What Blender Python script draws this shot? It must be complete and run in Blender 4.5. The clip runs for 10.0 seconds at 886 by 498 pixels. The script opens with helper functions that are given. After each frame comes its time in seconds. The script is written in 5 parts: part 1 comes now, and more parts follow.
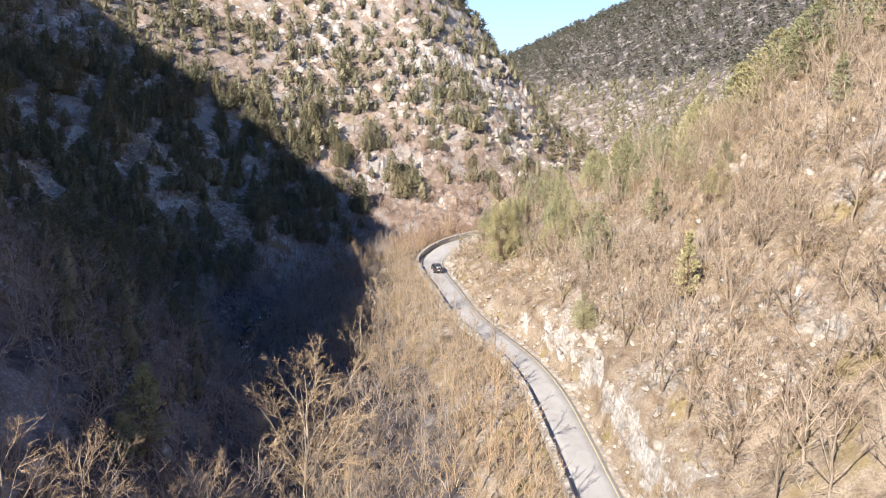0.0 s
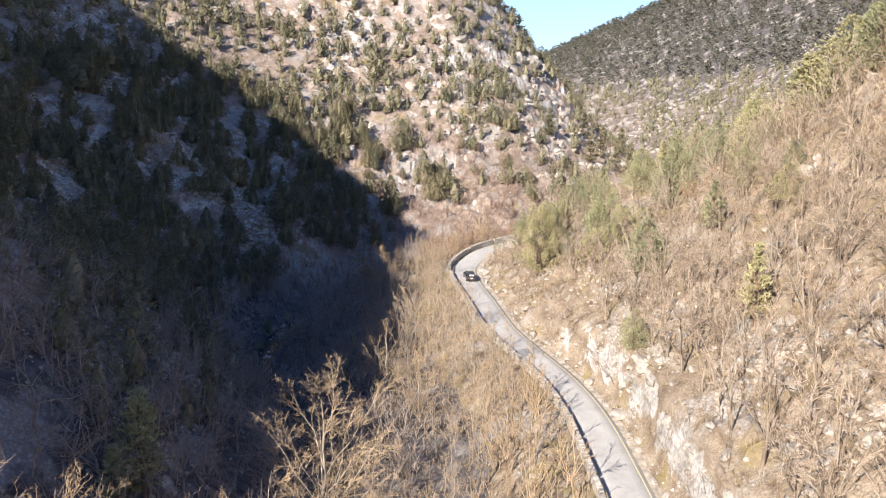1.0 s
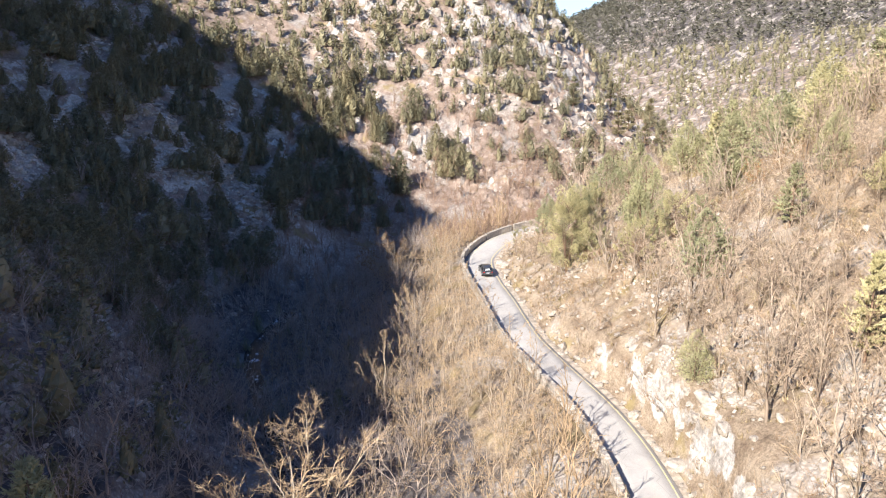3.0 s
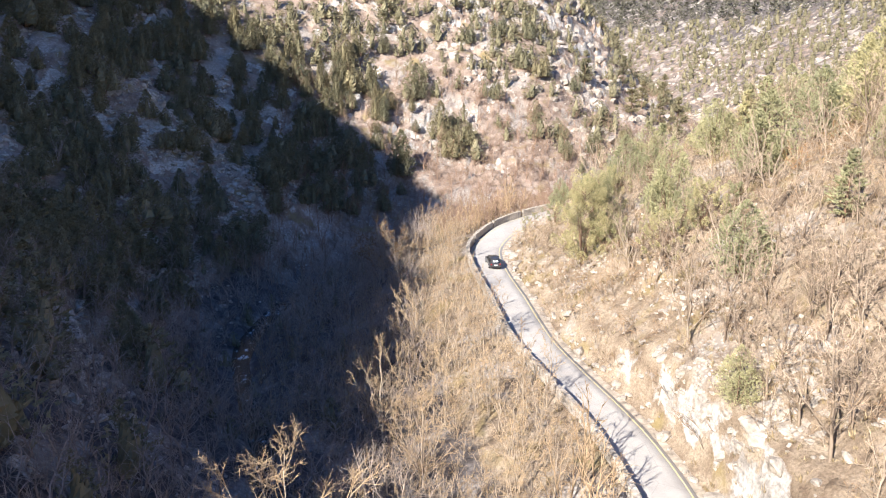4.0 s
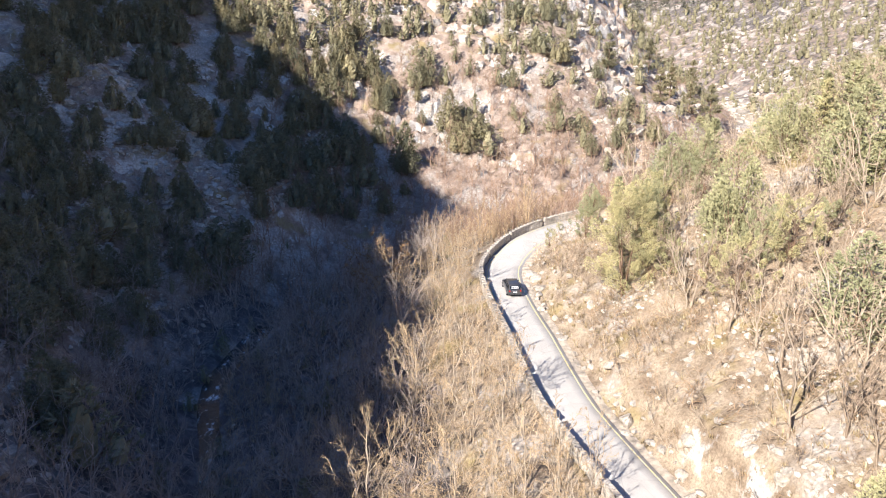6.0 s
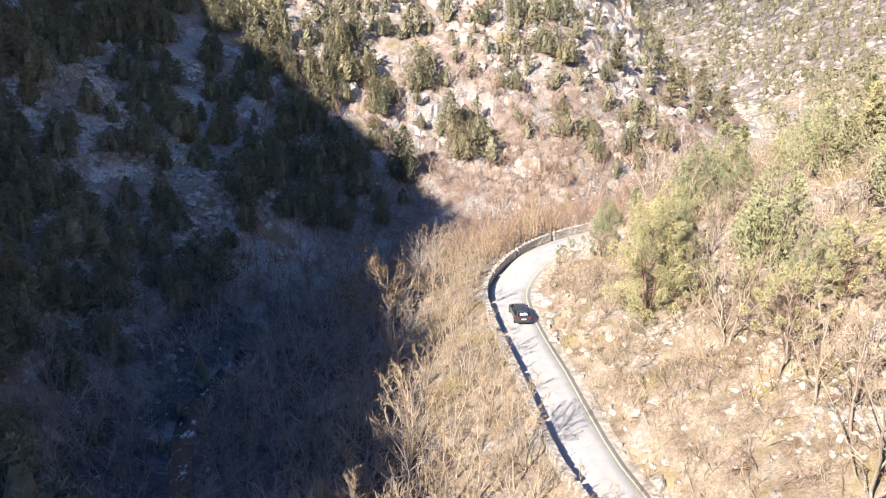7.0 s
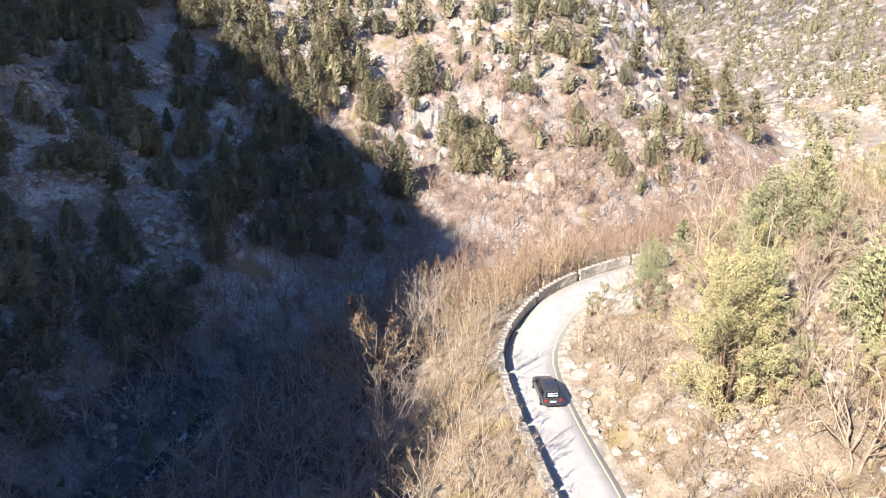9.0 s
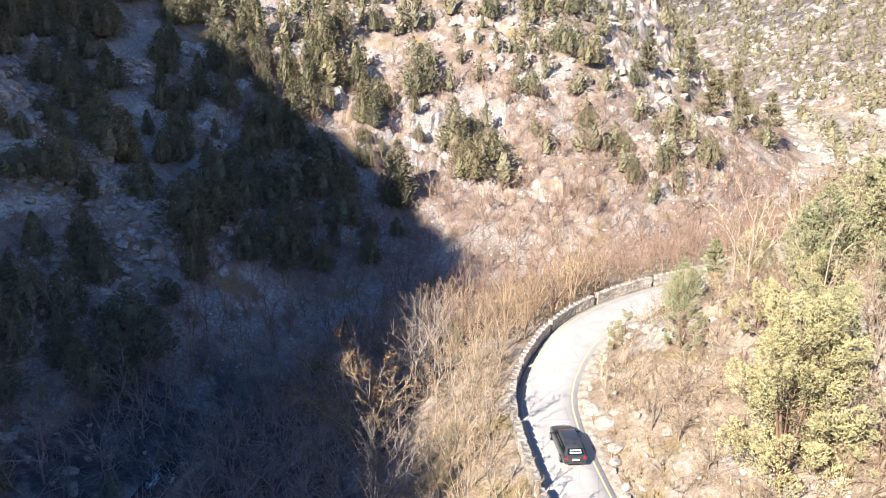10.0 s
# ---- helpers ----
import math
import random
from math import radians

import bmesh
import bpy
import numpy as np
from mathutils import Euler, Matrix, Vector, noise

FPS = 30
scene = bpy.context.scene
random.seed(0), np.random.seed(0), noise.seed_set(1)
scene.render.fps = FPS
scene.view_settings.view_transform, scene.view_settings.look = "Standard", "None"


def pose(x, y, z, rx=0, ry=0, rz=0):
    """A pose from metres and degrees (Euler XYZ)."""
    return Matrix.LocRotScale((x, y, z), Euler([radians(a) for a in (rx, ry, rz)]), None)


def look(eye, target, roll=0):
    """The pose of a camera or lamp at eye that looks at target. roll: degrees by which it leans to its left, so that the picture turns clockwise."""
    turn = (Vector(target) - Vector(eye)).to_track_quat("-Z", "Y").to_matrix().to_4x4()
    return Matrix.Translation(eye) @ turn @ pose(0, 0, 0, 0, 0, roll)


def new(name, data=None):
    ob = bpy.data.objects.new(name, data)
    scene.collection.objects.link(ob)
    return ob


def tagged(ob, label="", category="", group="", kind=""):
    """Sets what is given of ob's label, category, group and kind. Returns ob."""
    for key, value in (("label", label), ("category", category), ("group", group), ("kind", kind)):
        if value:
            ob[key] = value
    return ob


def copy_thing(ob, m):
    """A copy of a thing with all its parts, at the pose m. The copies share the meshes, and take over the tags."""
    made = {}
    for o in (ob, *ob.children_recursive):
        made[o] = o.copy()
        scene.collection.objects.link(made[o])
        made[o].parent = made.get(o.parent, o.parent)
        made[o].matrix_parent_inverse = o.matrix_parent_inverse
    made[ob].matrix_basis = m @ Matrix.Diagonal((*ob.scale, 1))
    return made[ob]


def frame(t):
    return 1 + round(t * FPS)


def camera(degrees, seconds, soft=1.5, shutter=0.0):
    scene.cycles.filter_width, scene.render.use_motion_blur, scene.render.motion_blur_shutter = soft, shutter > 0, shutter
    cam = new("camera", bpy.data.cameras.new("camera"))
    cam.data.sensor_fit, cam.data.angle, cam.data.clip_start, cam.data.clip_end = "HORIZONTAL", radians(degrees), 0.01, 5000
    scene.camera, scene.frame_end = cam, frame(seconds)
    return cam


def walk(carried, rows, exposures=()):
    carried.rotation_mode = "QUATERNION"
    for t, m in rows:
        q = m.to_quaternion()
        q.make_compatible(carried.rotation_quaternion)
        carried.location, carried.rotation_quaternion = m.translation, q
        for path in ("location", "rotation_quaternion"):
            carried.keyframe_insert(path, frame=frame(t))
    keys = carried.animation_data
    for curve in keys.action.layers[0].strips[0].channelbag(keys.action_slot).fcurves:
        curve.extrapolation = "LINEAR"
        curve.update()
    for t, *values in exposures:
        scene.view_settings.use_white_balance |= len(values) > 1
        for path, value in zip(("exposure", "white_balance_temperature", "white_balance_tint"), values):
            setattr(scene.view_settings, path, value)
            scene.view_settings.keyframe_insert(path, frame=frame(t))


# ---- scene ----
cam = camera(65.1, 10.0, 1.1)

PATH = [
    (0, (-0.681, -33.537, 25.564), (-0.547, -31.567, 25.245), -0.0),
    (0.5, (-0.463, -29.309, 25.424), (-0.378, -27.337, 25.105), 0.0),
    (1, (-0.224, -25.067, 25.323), (-0.184, -23.093, 25.005), 0.0),
    (1.5, (0.09, -20.72, 25.322), (0.103, -18.745, 25.003), -0.0),
    (2, (0.31, -16.446, 25.227), (0.314, -14.471, 24.909), -0.1),
    (2.5, (0.532, -12.106, 25.304), (0.531, -10.137, 24.952), -0.1),
    (4, (0.746, 1.313, 25.29), (0.728, 3.259, 24.83), 0.1),
    (4.5, (0.73, 5.818, 25.31), (0.7, 7.759, 24.83), 0.1),
    (5, (0.729, 10.396, 25.361), (0.689, 12.333, 24.866), 0.1),
    (5.5, (0.716, 14.946, 25.414), (0.673, 16.882, 24.916), 0.1),
    (7, (0.446, 28.309, 25.548), (0.402, 30.245, 25.051), 0.2),
    (7.5, (0.276, 32.862, 25.676), (0.232, 34.799, 25.179), 0.2),
    (8, (0.066, 37.347, 25.79), (0.023, 39.284, 25.292), 0.3),
    (8.5, (-0.135, 41.789, 25.858), (-0.178, 43.726, 25.361), 0.2),
    (9, (-0.451, 46.161, 26.057), (-0.492, 48.098, 25.558), 0.3),
    (9.5, (-0.814, 50.467, 26.13), (-0.852, 52.404, 25.631), 0.3),
    (10, (-1.086, 54.605, 26.188), (-1.122, 56.541, 25.687), 0.5),
]
walk(cam, [(t, look(e, g, r)) for t, e, g, r in PATH], [(0, 1.14, 5150, 14), (2.5, 1.32, 5150, 14), (5, 1.46, 5150, 14), (10, 1.5, 5150, 14)])
scene_world = bpy.data.worlds.new("sky")
scene.world = scene_world
scene_world.use_nodes = True
SUN_AZ = (0.60, 0.80)       # the way the shadows fall over the ground
SUN_TAN = 0.62              # height of the sun
sky = scene_world.node_tree.nodes.new("ShaderNodeTexSky")
sky.sky_type, sky.sun_disc = "NISHITA", False
sky.sun_elevation = math.atan(SUN_TAN)
sky.sun_rotation = math.atan2(-SUN_AZ[0], -SUN_AZ[1])
sky.air_density, sky.dust_density, sky.ozone_density = 1.0, 0.2, 7.0
# pale haze along the horizon, all round
sky_nodes, sky_links = scene_world.node_tree.nodes, scene_world.node_tree.links
spread, height_of, veil, haze = (sky_nodes.new("ShaderNode" + k) for k in ("TexCoord", "SeparateXYZ", "MapRange", "Mix"))
haze.data_type = "RGBA"
haze.inputs[7].default_value = (7.0, 8.6, 8.6, 1)
veil.inputs[1].default_value, veil.inputs[2].default_value = 0.12, 0.36
veil.inputs[3].default_value, veil.inputs[4].default_value = 0.9, 0.0
sky_links.new(spread.outputs["Generated"], height_of.inputs[0])
sky_links.new(height_of.outputs[2], veil.inputs[0])
sky_links.new(veil.outputs[0], haze.inputs[0])
sky_links.new(sky.outputs[0], haze.inputs[6])
sky_links.new(haze.outputs[2], sky_nodes["Background"].inputs[0])
sky_nodes["Background"].inputs[1].default_value = 0.066
sun = new("sun", bpy.data.lights.new("sun", "SUN"))
sun.data.energy, sun.data.angle, sun.data.color = 5.5, radians(0.53), (1.0, 0.83, 0.58)
sun.matrix_world = look((-60, -80, 62), (-60 + SUN_AZ[0], -80 + SUN_AZ[1], 62 - SUN_TAN))

RNG = np.random.default_rng(7)


# ---- materials ----
class Nodes:
    """A short hand for a node material."""

    def __init__(self, name):
        self.mat = bpy.data.materials.new(name)
        self.mat.use_nodes = True
        self.tree = self.mat.node_tree
        self.bsdf = self.tree.nodes["Principled BSDF"]
        self.coord = None

    def add(self, kind, **values):
        n = self.tree.nodes.new("ShaderNode" + kind)
        for key, value in values.items():
            n.inputs[key.replace("_", " ")].default_value = value
        return n

    def link(self, a, b):
        self.tree.links.new(a, b)

    def where(self):
        if self.coord is None:
            self.coord = self.add("TexCoord").outputs["Object"]
        return self.coord

    def noise(self, scale, detail=4.0, rough=0.55, stretch=None):
        n = self.add("TexNoise", Scale=scale, Detail=detail, Roughness=rough)
        if stretch:
            m = self.add("Mapping", Scale=stretch)
            self.link(self.where(), m.inputs[0])
            self.link(m.outputs[0], n.inputs[0])
        else:
            self.link(self.where(), n.inputs[0])
        return n.outputs[0]

    def cells(self, scale, feature="DISTANCE_TO_EDGE", stretch=None):
        n = self.add("TexVoronoi", Scale=scale)
        n.feature = feature
        if stretch:
            m = self.add("Mapping", Scale=stretch)
            self.link(self.where(), m.inputs[0])
            self.link(m.outputs[0], n.inputs[0])
        else:
            self.link(self.where(), n.inputs[0])
        return n.outputs[0]

    def ramp(self, fac, stops):
        n = self.add("ValToRGB")
        el = n.color_ramp.elements
        while len(el) < len(stops):
            el.new(0.5)
        for e, (p, c) in zip(el, stops):
            e.position, e.color = p, ((*c, 1) if isinstance(c, tuple) else (c, c, c, 1))
        self.link(fac, n.inputs[0])
        return n.outputs[0]

    def mix(self, fac, a, b, blend="MIX"):
        n = self.add("Mix")
        n.data_type, n.blend_type = "RGBA", blend
        for value, i in ((fac, 0), (a, 6), (b, 7)):
            if hasattr(value, "links"):
                self.link(value, n.inputs[i])
            else:
                n.inputs[i].default_value = (*value, 1) if isinstance(value, tuple) else value
        return n.outputs[2]

    def math(self, op, a, b):
        n = self.add("Math")
        n.operation = op
        for value, i in ((a, 0), (b, 1)):
            if hasattr(value, "links"):
                self.link(value, n.inputs[i])
            else:
                n.inputs[i].default_value = value
        return n.outputs[0]

    def done(self, colour, rough=0.85, bump=None, strength=0.4, distance=0.05, metal=0.0, spec=0.3):
        if hasattr(colour, "links"):
            self.link(colour, self.bsdf.inputs["Base Color"])
        else:
            self.bsdf.inputs["Base Color"].default_value = (*colour, 1)
        self.bsdf.inputs["Roughness"].default_value = rough
        self.bsdf.inputs["Metallic"].default_value = metal
        self.bsdf.inputs["Specular IOR Level"].default_value = spec
        if bump is not None:
            b = self.add("Bump", Strength=strength, Distance=distance)
            self.link(bump, b.inputs["Height"])
            self.link(b.outputs[0], self.bsdf.inputs["Normal"])
        return self.mat


def limestone(n):
    """Colour and relief of the pale, cracked, banded limestone."""
    tone = n.ramp(n.noise(0.35, 6), [(0.3, (0.38, 0.34, 0.295)), (0.52, (0.55, 0.505, 0.45)), (0.72, (0.67, 0.625, 0.565))])
    grain = n.ramp(n.noise(2.2, 6, 0.65), [(0.32, 0.55), (0.6, 1.0)])
    wave = n.add("TexNoise", Scale=0.8, Detail=5.0)
    n.link(n.where(), wave.inputs[0])
    bent = n.add("VectorMath")
    bent.operation = "MULTIPLY_ADD"
    n.link(wave.outputs["Color"], bent.inputs[0])
    bent.inputs[1].default_value = (3.2, 3.2, 2.2)
    n.link(n.where(), bent.inputs[2])
    split = n.add("TexVoronoi", Scale=0.75)
    split.feature = "DISTANCE_TO_EDGE"
    n.link(bent.outputs[0], split.inputs[0])
    crack = n.ramp(split.outputs[0], [(0.0, 0.5), (0.03, 1.0)])
    band = n.ramp(n.noise(0.9, 3, 0.5, (0.35, 0.35, 2.6)), [(0.35, 0.7), (0.55, 1.0)])
    tone = n.mix(1.0, tone, grain, "MULTIPLY")
    tone = n.mix(0.4, tone, crack, "MULTIPLY")
    tone = n.mix(0.7, tone, band, "MULTIPLY")
    relief = n.math("ADD", n.noise(1.6, 6, 0.65), n.math("MULTIPLY", crack, 0.2))
    return tone, relief


def ground_material(name, stony, reach, soils):
    """Leaf litter, dry grass, scree and bare rock; stony: how much rock shows, reach: how much scree, soils: three tones of litter."""
    n = Nodes(name)
    rock, relief = limestone(n)
    litter = n.ramp(n.noise(0.5, 6, 0.6), list(zip((0.3, 0.5, 0.7), soils)))
    fleck = n.ramp(n.noise(5.0, 4, 0.7), [(0.35, 0.5), (0.6, 1.0)])
    litter = n.mix(0.8, litter, fleck, "MULTIPLY")
    moss = n.ramp(n.noise(0.21, 4), [(0.56, 0.0), (0.68, 1.0)])
    litter = n.mix(n.math("MULTIPLY", moss, 0.7), litter, (0.25, 0.195, 0.075))
    # valley-floor shade put into the soil colour; distant wooded ground is darkened too
    dark_mask = n.add("Attribute")
    dark_mask.attribute_name = "shade_and_woods"
    darkened = n.ramp(n.math("ADD", dark_mask.outputs["Fac"], n.math("MULTIPLY", n.math("SUBTRACT", n.noise(0.35, 6, 0.65), 0.5), 0.9)), [(0.4, 0.0), (0.62, 1.0)])
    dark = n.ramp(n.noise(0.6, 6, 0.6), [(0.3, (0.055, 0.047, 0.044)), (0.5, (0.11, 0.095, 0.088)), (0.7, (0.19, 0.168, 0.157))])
    litter = n.mix(darkened, litter, dark)
    scree = n.ramp(n.cells(2.6, "F1"), [(0.1, (0.50, 0.46, 0.41)), (0.6, (0.30, 0.26, 0.22))])
    loose = n.ramp(n.noise(0.13, 5, 0.6), [(0.60 - reach, 0.0), (0.68 - reach, 1.0)])
    soil = n.mix(n.math("MULTIPLY", loose, 0.85), litter, scree)
    geo = n.add("NewGeometry")
    sep = n.add("SeparateXYZ")
    n.link(geo.outputs["Normal"], sep.inputs[0])
    steep = n.math("SUBTRACT", 1.0, sep.outputs[2])
    mask = n.math("ADD", n.math("MULTIPLY", steep, 0.85), n.math("MULTIPLY", n.math("SUBTRACT", n.noise(0.28, 6, 0.62), 0.5), 1.3))
    mask = n.ramp(mask, [(0.52 - stony, 0.0), (0.60 - stony, 1.0)])
    colour = n.mix(mask, soil, rock)
    height = n.math("ADD", relief, n.math("MULTIPLY", n.noise(4.0, 5, 0.7), 0.5))
    return n.done(colour, 0.92, height, 0.9, 0.22, spec=0.15)


def rock_material():
    n = Nodes("limestone_rock")
    rock, relief = limestone(n)
    info = n.add("ObjectInfo")
    rock = n.mix(0.5, rock, n.ramp(info.outputs["Random"], [(0.0, (0.72, 0.65, 0.56)), (1.0, (1.0, 0.92, 0.78))]), "MULTIPLY")
    stain = n.ramp(n.noise(0.9, 6, 0.65), [(0.54, 0.0), (0.7, 0.5)])
    rock = n.mix(stain, rock, (0.33, 0.255, 0.175))
    return n.done(rock, 0.9, relief, 1.0, 0.2, spec=0.2)


def foliage(name, dark, light, tip):
    n = Nodes(name)
    isl = n.add("NewGeometry").outputs["Random Per Island"]
    info = n.add("ObjectInfo").outputs["Random"]
    colour = n.ramp(isl, [(0.0, dark), (0.6, light), (1.0, tip)])
    colour = n.mix(0.6, colour, n.ramp(info, [(0.0, (0.65, 0.72, 0.7)), (1.0, (1.25, 1.15, 0.95))]), "MULTIPLY")
    colour = n.mix(0.6, colour, n.ramp(n.noise(0.9, 3), [(0.3, 0.6), (0.7, 1.25)]), "MULTIPLY")
    return n.done(colour, 0.75, spec=0.2)


def bark(name, dark, light):
    n = Nodes(name)
    info = n.add("ObjectInfo").outputs["Random"]
    colour = n.ramp(n.noise(3.0, 5, 0.6, (1, 1, 0.35)), [(0.3, dark), (0.65, light)])
    isl = n.add("NewGeometry").outputs["Random Per Island"]
    colour = n.mix(0.5, colour, n.ramp(isl, [(0.0, (0.6, 0.55, 0.5)), (1.0, (1.2, 1.12, 1.0))]), "MULTIPLY")
    colour = n.mix(0.5, colour, n.ramp(info, [(0.0, (0.75, 0.66, 0.58)), (1.0, (1.15, 1.1, 1.0))]), "MULTIPLY")
    return n.done(colour, 0.9, n.noise(9, 4), 0.5, 0.02, spec=0.15)


def asphalt_material():
    n = Nodes("worn_asphalt")
    base = n.ramp(n.noise(0.35, 5, 0.6), [(0.3, (0.36, 0.335, 0.305)), (0.7, (0.46, 0.43, 0.39))])
    base = n.mix(0.55, base, n.ramp(n.noise(45, 3, 0.7), [(0.35, 0.6), (0.65, 1.15)]), "MULTIPLY")
    crack = n.ramp(n.cells(0.4), [(0.0, 0.55), (0.012, 1.0)])
    base = n.mix(0.5, base, crack, "MULTIPLY")
    base = n.mix(n.ramp(n.noise(0.8, 5), [(0.58, 0.0), (0.68, 0.5)]), base, (0.42, 0.37, 0.31))
    return n.done(base, 0.88, n.noise(60, 3), 0.3, 0.01, spec=0.25)


def plain(name, colour, rough=0.6, metal=0.0, vary=0.15, scale=3.0, spec=0.4):
    n = Nodes(name)
    low, high = tuple(c * (1 - vary) for c in colour), tuple(min(1, c * (1 + vary)) for c in colour)
    return n.done(n.ramp(n.noise(scale, 5, 0.6), [(0.3, low), (0.7, high)]), rough, n.noise(scale * 8, 3), 0.15, 0.004, metal, spec)


LITTER = ground_material("litter_slope", 0.0, 0.05, ((0.18, 0.13, 0.088), (0.315, 0.245, 0.17), (0.44, 0.36, 0.262)))
STONY = ground_material("stony_slope", 0.07, 0.08, ((0.185, 0.135, 0.103), (0.32, 0.243, 0.187), (0.45, 0.358, 0.282)))
PALE = ground_material("pale_stony_slope", 0.10, 0.12, ((0.21, 0.175, 0.125), (0.36, 0.305, 0.23), (0.50, 0.435, 0.35)))
ROCK, ASPHALT = rock_material(), asphalt_material()
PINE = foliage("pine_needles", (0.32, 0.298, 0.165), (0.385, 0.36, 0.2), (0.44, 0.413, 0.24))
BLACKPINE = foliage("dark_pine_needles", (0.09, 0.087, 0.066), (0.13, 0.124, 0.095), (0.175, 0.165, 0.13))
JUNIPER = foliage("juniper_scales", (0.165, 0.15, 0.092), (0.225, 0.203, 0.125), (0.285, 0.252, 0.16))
BROWN = foliage("withered_leaves", (0.20, 0.11, 0.05), (0.32, 0.19, 0.09), (0.42, 0.28, 0.15))
STRAW = foliage("dry_grass", (0.24, 0.175, 0.095), (0.36, 0.275, 0.16), (0.48, 0.385, 0.24))
TWIG = bark("bare_twigs", (0.29, 0.22, 0.14), (0.47, 0.375, 0.25))
ASH = bark("ash_grey_twigs", (0.30, 0.245, 0.185), (0.50, 0.42, 0.33))
# twig tone greyed and darkened to carry the shade of the valley bottom
SHADE_TWIG = bark("shade_grey_twigs", (0.19, 0.165, 0.15), (0.40, 0.35, 0.315))
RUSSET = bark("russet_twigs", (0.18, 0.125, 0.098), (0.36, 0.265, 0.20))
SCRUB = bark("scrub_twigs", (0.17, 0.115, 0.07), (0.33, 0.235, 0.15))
DARKBARK = bark("dark_grey_bark", (0.15, 0.12, 0.095), (0.33, 0.28, 0.225))
BARK = bark("grey_bark", (0.24, 0.205, 0.165), (0.47, 0.415, 0.34))
PINEBARK = bark("pine_bark", (0.12, 0.08, 0.055), (0.26, 0.19, 0.14))
def worn_paint():
    n = Nodes("worn_yellow_paint")
    worn = n.ramp(n.noise(5.0, 5, 0.7), [(0.42, 0.0), (0.56, 1.0)])
    return n.done(n.mix(n.math("MULTIPLY", worn, 0.7), (0.60, 0.47, 0.17), (0.40, 0.38, 0.35)), 0.8)


YELLOW = worn_paint()
MORTAR = plain("mortar", (0.34, 0.31, 0.27), 0.95, vary=0.25)


# ---- meshes ----
def mesh_from(name, verts, tris, material, smooth=False):
    me = bpy.data.meshes.new(name)
    verts, tris = np.asarray(verts, np.float32), np.asarray(tris, np.int32)
    me.vertices.add(len(verts))
    me.vertices.foreach_set("co", verts.ravel())
    me.loops.add(tris.size)
    me.loops.foreach_set("vertex_index", tris.ravel())
    me.polygons.add(len(tris))
    me.polygons.foreach_set("loop_start", np.arange(0, tris.size, 3, dtype=np.int32))
    me.polygons.foreach_set("use_smooth", np.full(len(tris), smooth))
    me.update(calc_edges=True)
    me.materials.append(material)
    return me


def child(name, me, parent, label=""):
    ob = new(name, me)
    ob.parent = parent
    if label:
        tagged(ob, label)
    return ob


def part(name, bm, material, parent, label=""):
    me = bpy.data.meshes.new(name)
    bm.to_mesh(me)
    bm.free()
    me.materials.append(material)
    return child(name, me, parent, label)


class Build:
    """Collects triangles."""

    def __init__(self):
        self.v, self.t = [], []

    def tube(self, a, b, ra, rb, sides=3):
        a, b = np.asarray(a, float), np.asarray(b, float)
        d = b - a
        d = d / (np.linalg.norm(d) + 1e-9)
        u = np.cross(d, (0.3, 0.9, 0.2) if abs(d[1]) < 0.8 else (1, 0, 0))
        u /= np.linalg.norm(u)
        w = np.cross(d, u)
        k = len(self.v)
        ang = np.arange(sides) * 2 * math.pi / sides
        ring = np.cos(ang)[:, None] * u + np.sin(ang)[:, None] * w
        self.v.extend(a + ring * ra)
        if rb <= 0.004:
            self.v.append(b)
            self.t.extend((k + i, k + (i + 1) % sides, k + sides) for i in range(sides))
        else:
            self.v.extend(b + ring * rb)
            for i in range(sides):
                j = (i + 1) % sides
                self.t.append((k + i, k + j, k + sides + j))
                self.t.append((k + i, k + sides + j, k + sides + i))

    def limb(self, points, radii, sides=5, joint=None):
        """A bent, tapering tube with shared rings, grown on to the ring that starts at joint. Returns where its rings start."""
        points = [np.asarray(p, float) for p in points]
        starts, u = [], np.array([0.31, 0.83, 0.17])
        for i, (p, r) in enumerate(zip(points, radii)):
            d = unit(points[min(i + 1, len(points) - 1)] - points[max(i - 1, 0)])
            u = unit(u - d * (u @ d))
            w = np.cross(d, u)
            starts.append(len(self.v))
            self.v.extend(p + (u * math.cos(a) + w * math.sin(a)) * r for a in (q * 2 * math.pi / sides for q in range(sides)))
        for k, n in zip(starts[:-1], starts[1:]):
            for q in range(sides):
                j = (q + 1) % sides
                self.t.append((k + q, k + j, n + j))
                self.t.append((k + q, n + j, n + q))
        if joint is not None:
            self.t.append((starts[0], starts[0] + 1, joint))
        return starts

    def tri(self, a, b, c):
        k = len(self.v)
        self.v.extend((a, b, c))
        self.t.append((k, k + 1, k + 2))

    def arrays(self):
        return np.array(self.v, np.float32).reshape(-1, 3), np.array(self.t, np.int32).reshape(-1, 3)


def unit(v):
    return v / (np.linalg.norm(v) + 1e-9)


def scattered(name, variants, places, material, smooth=False):
    """One mesh out of many turned and scaled copies: places are rows of variant, x, y, z, turn, width, height."""
    vs, ts, k = [], [], 0
    for i, x, y, z, a, sx, sz in places:
        v, t = variants[int(i)]
        c, s = math.cos(a) * sx, math.sin(a) * sx
        vs.append(np.stack([v[:, 0] * c - v[:, 1] * s + x, v[:, 0] * s + v[:, 1] * c + y, v[:, 2] * sz + z], 1))
        ts.append(t + k)
        k += len(v)
    return mesh_from(name, np.concatenate(vs), np.concatenate(ts), material, smooth)


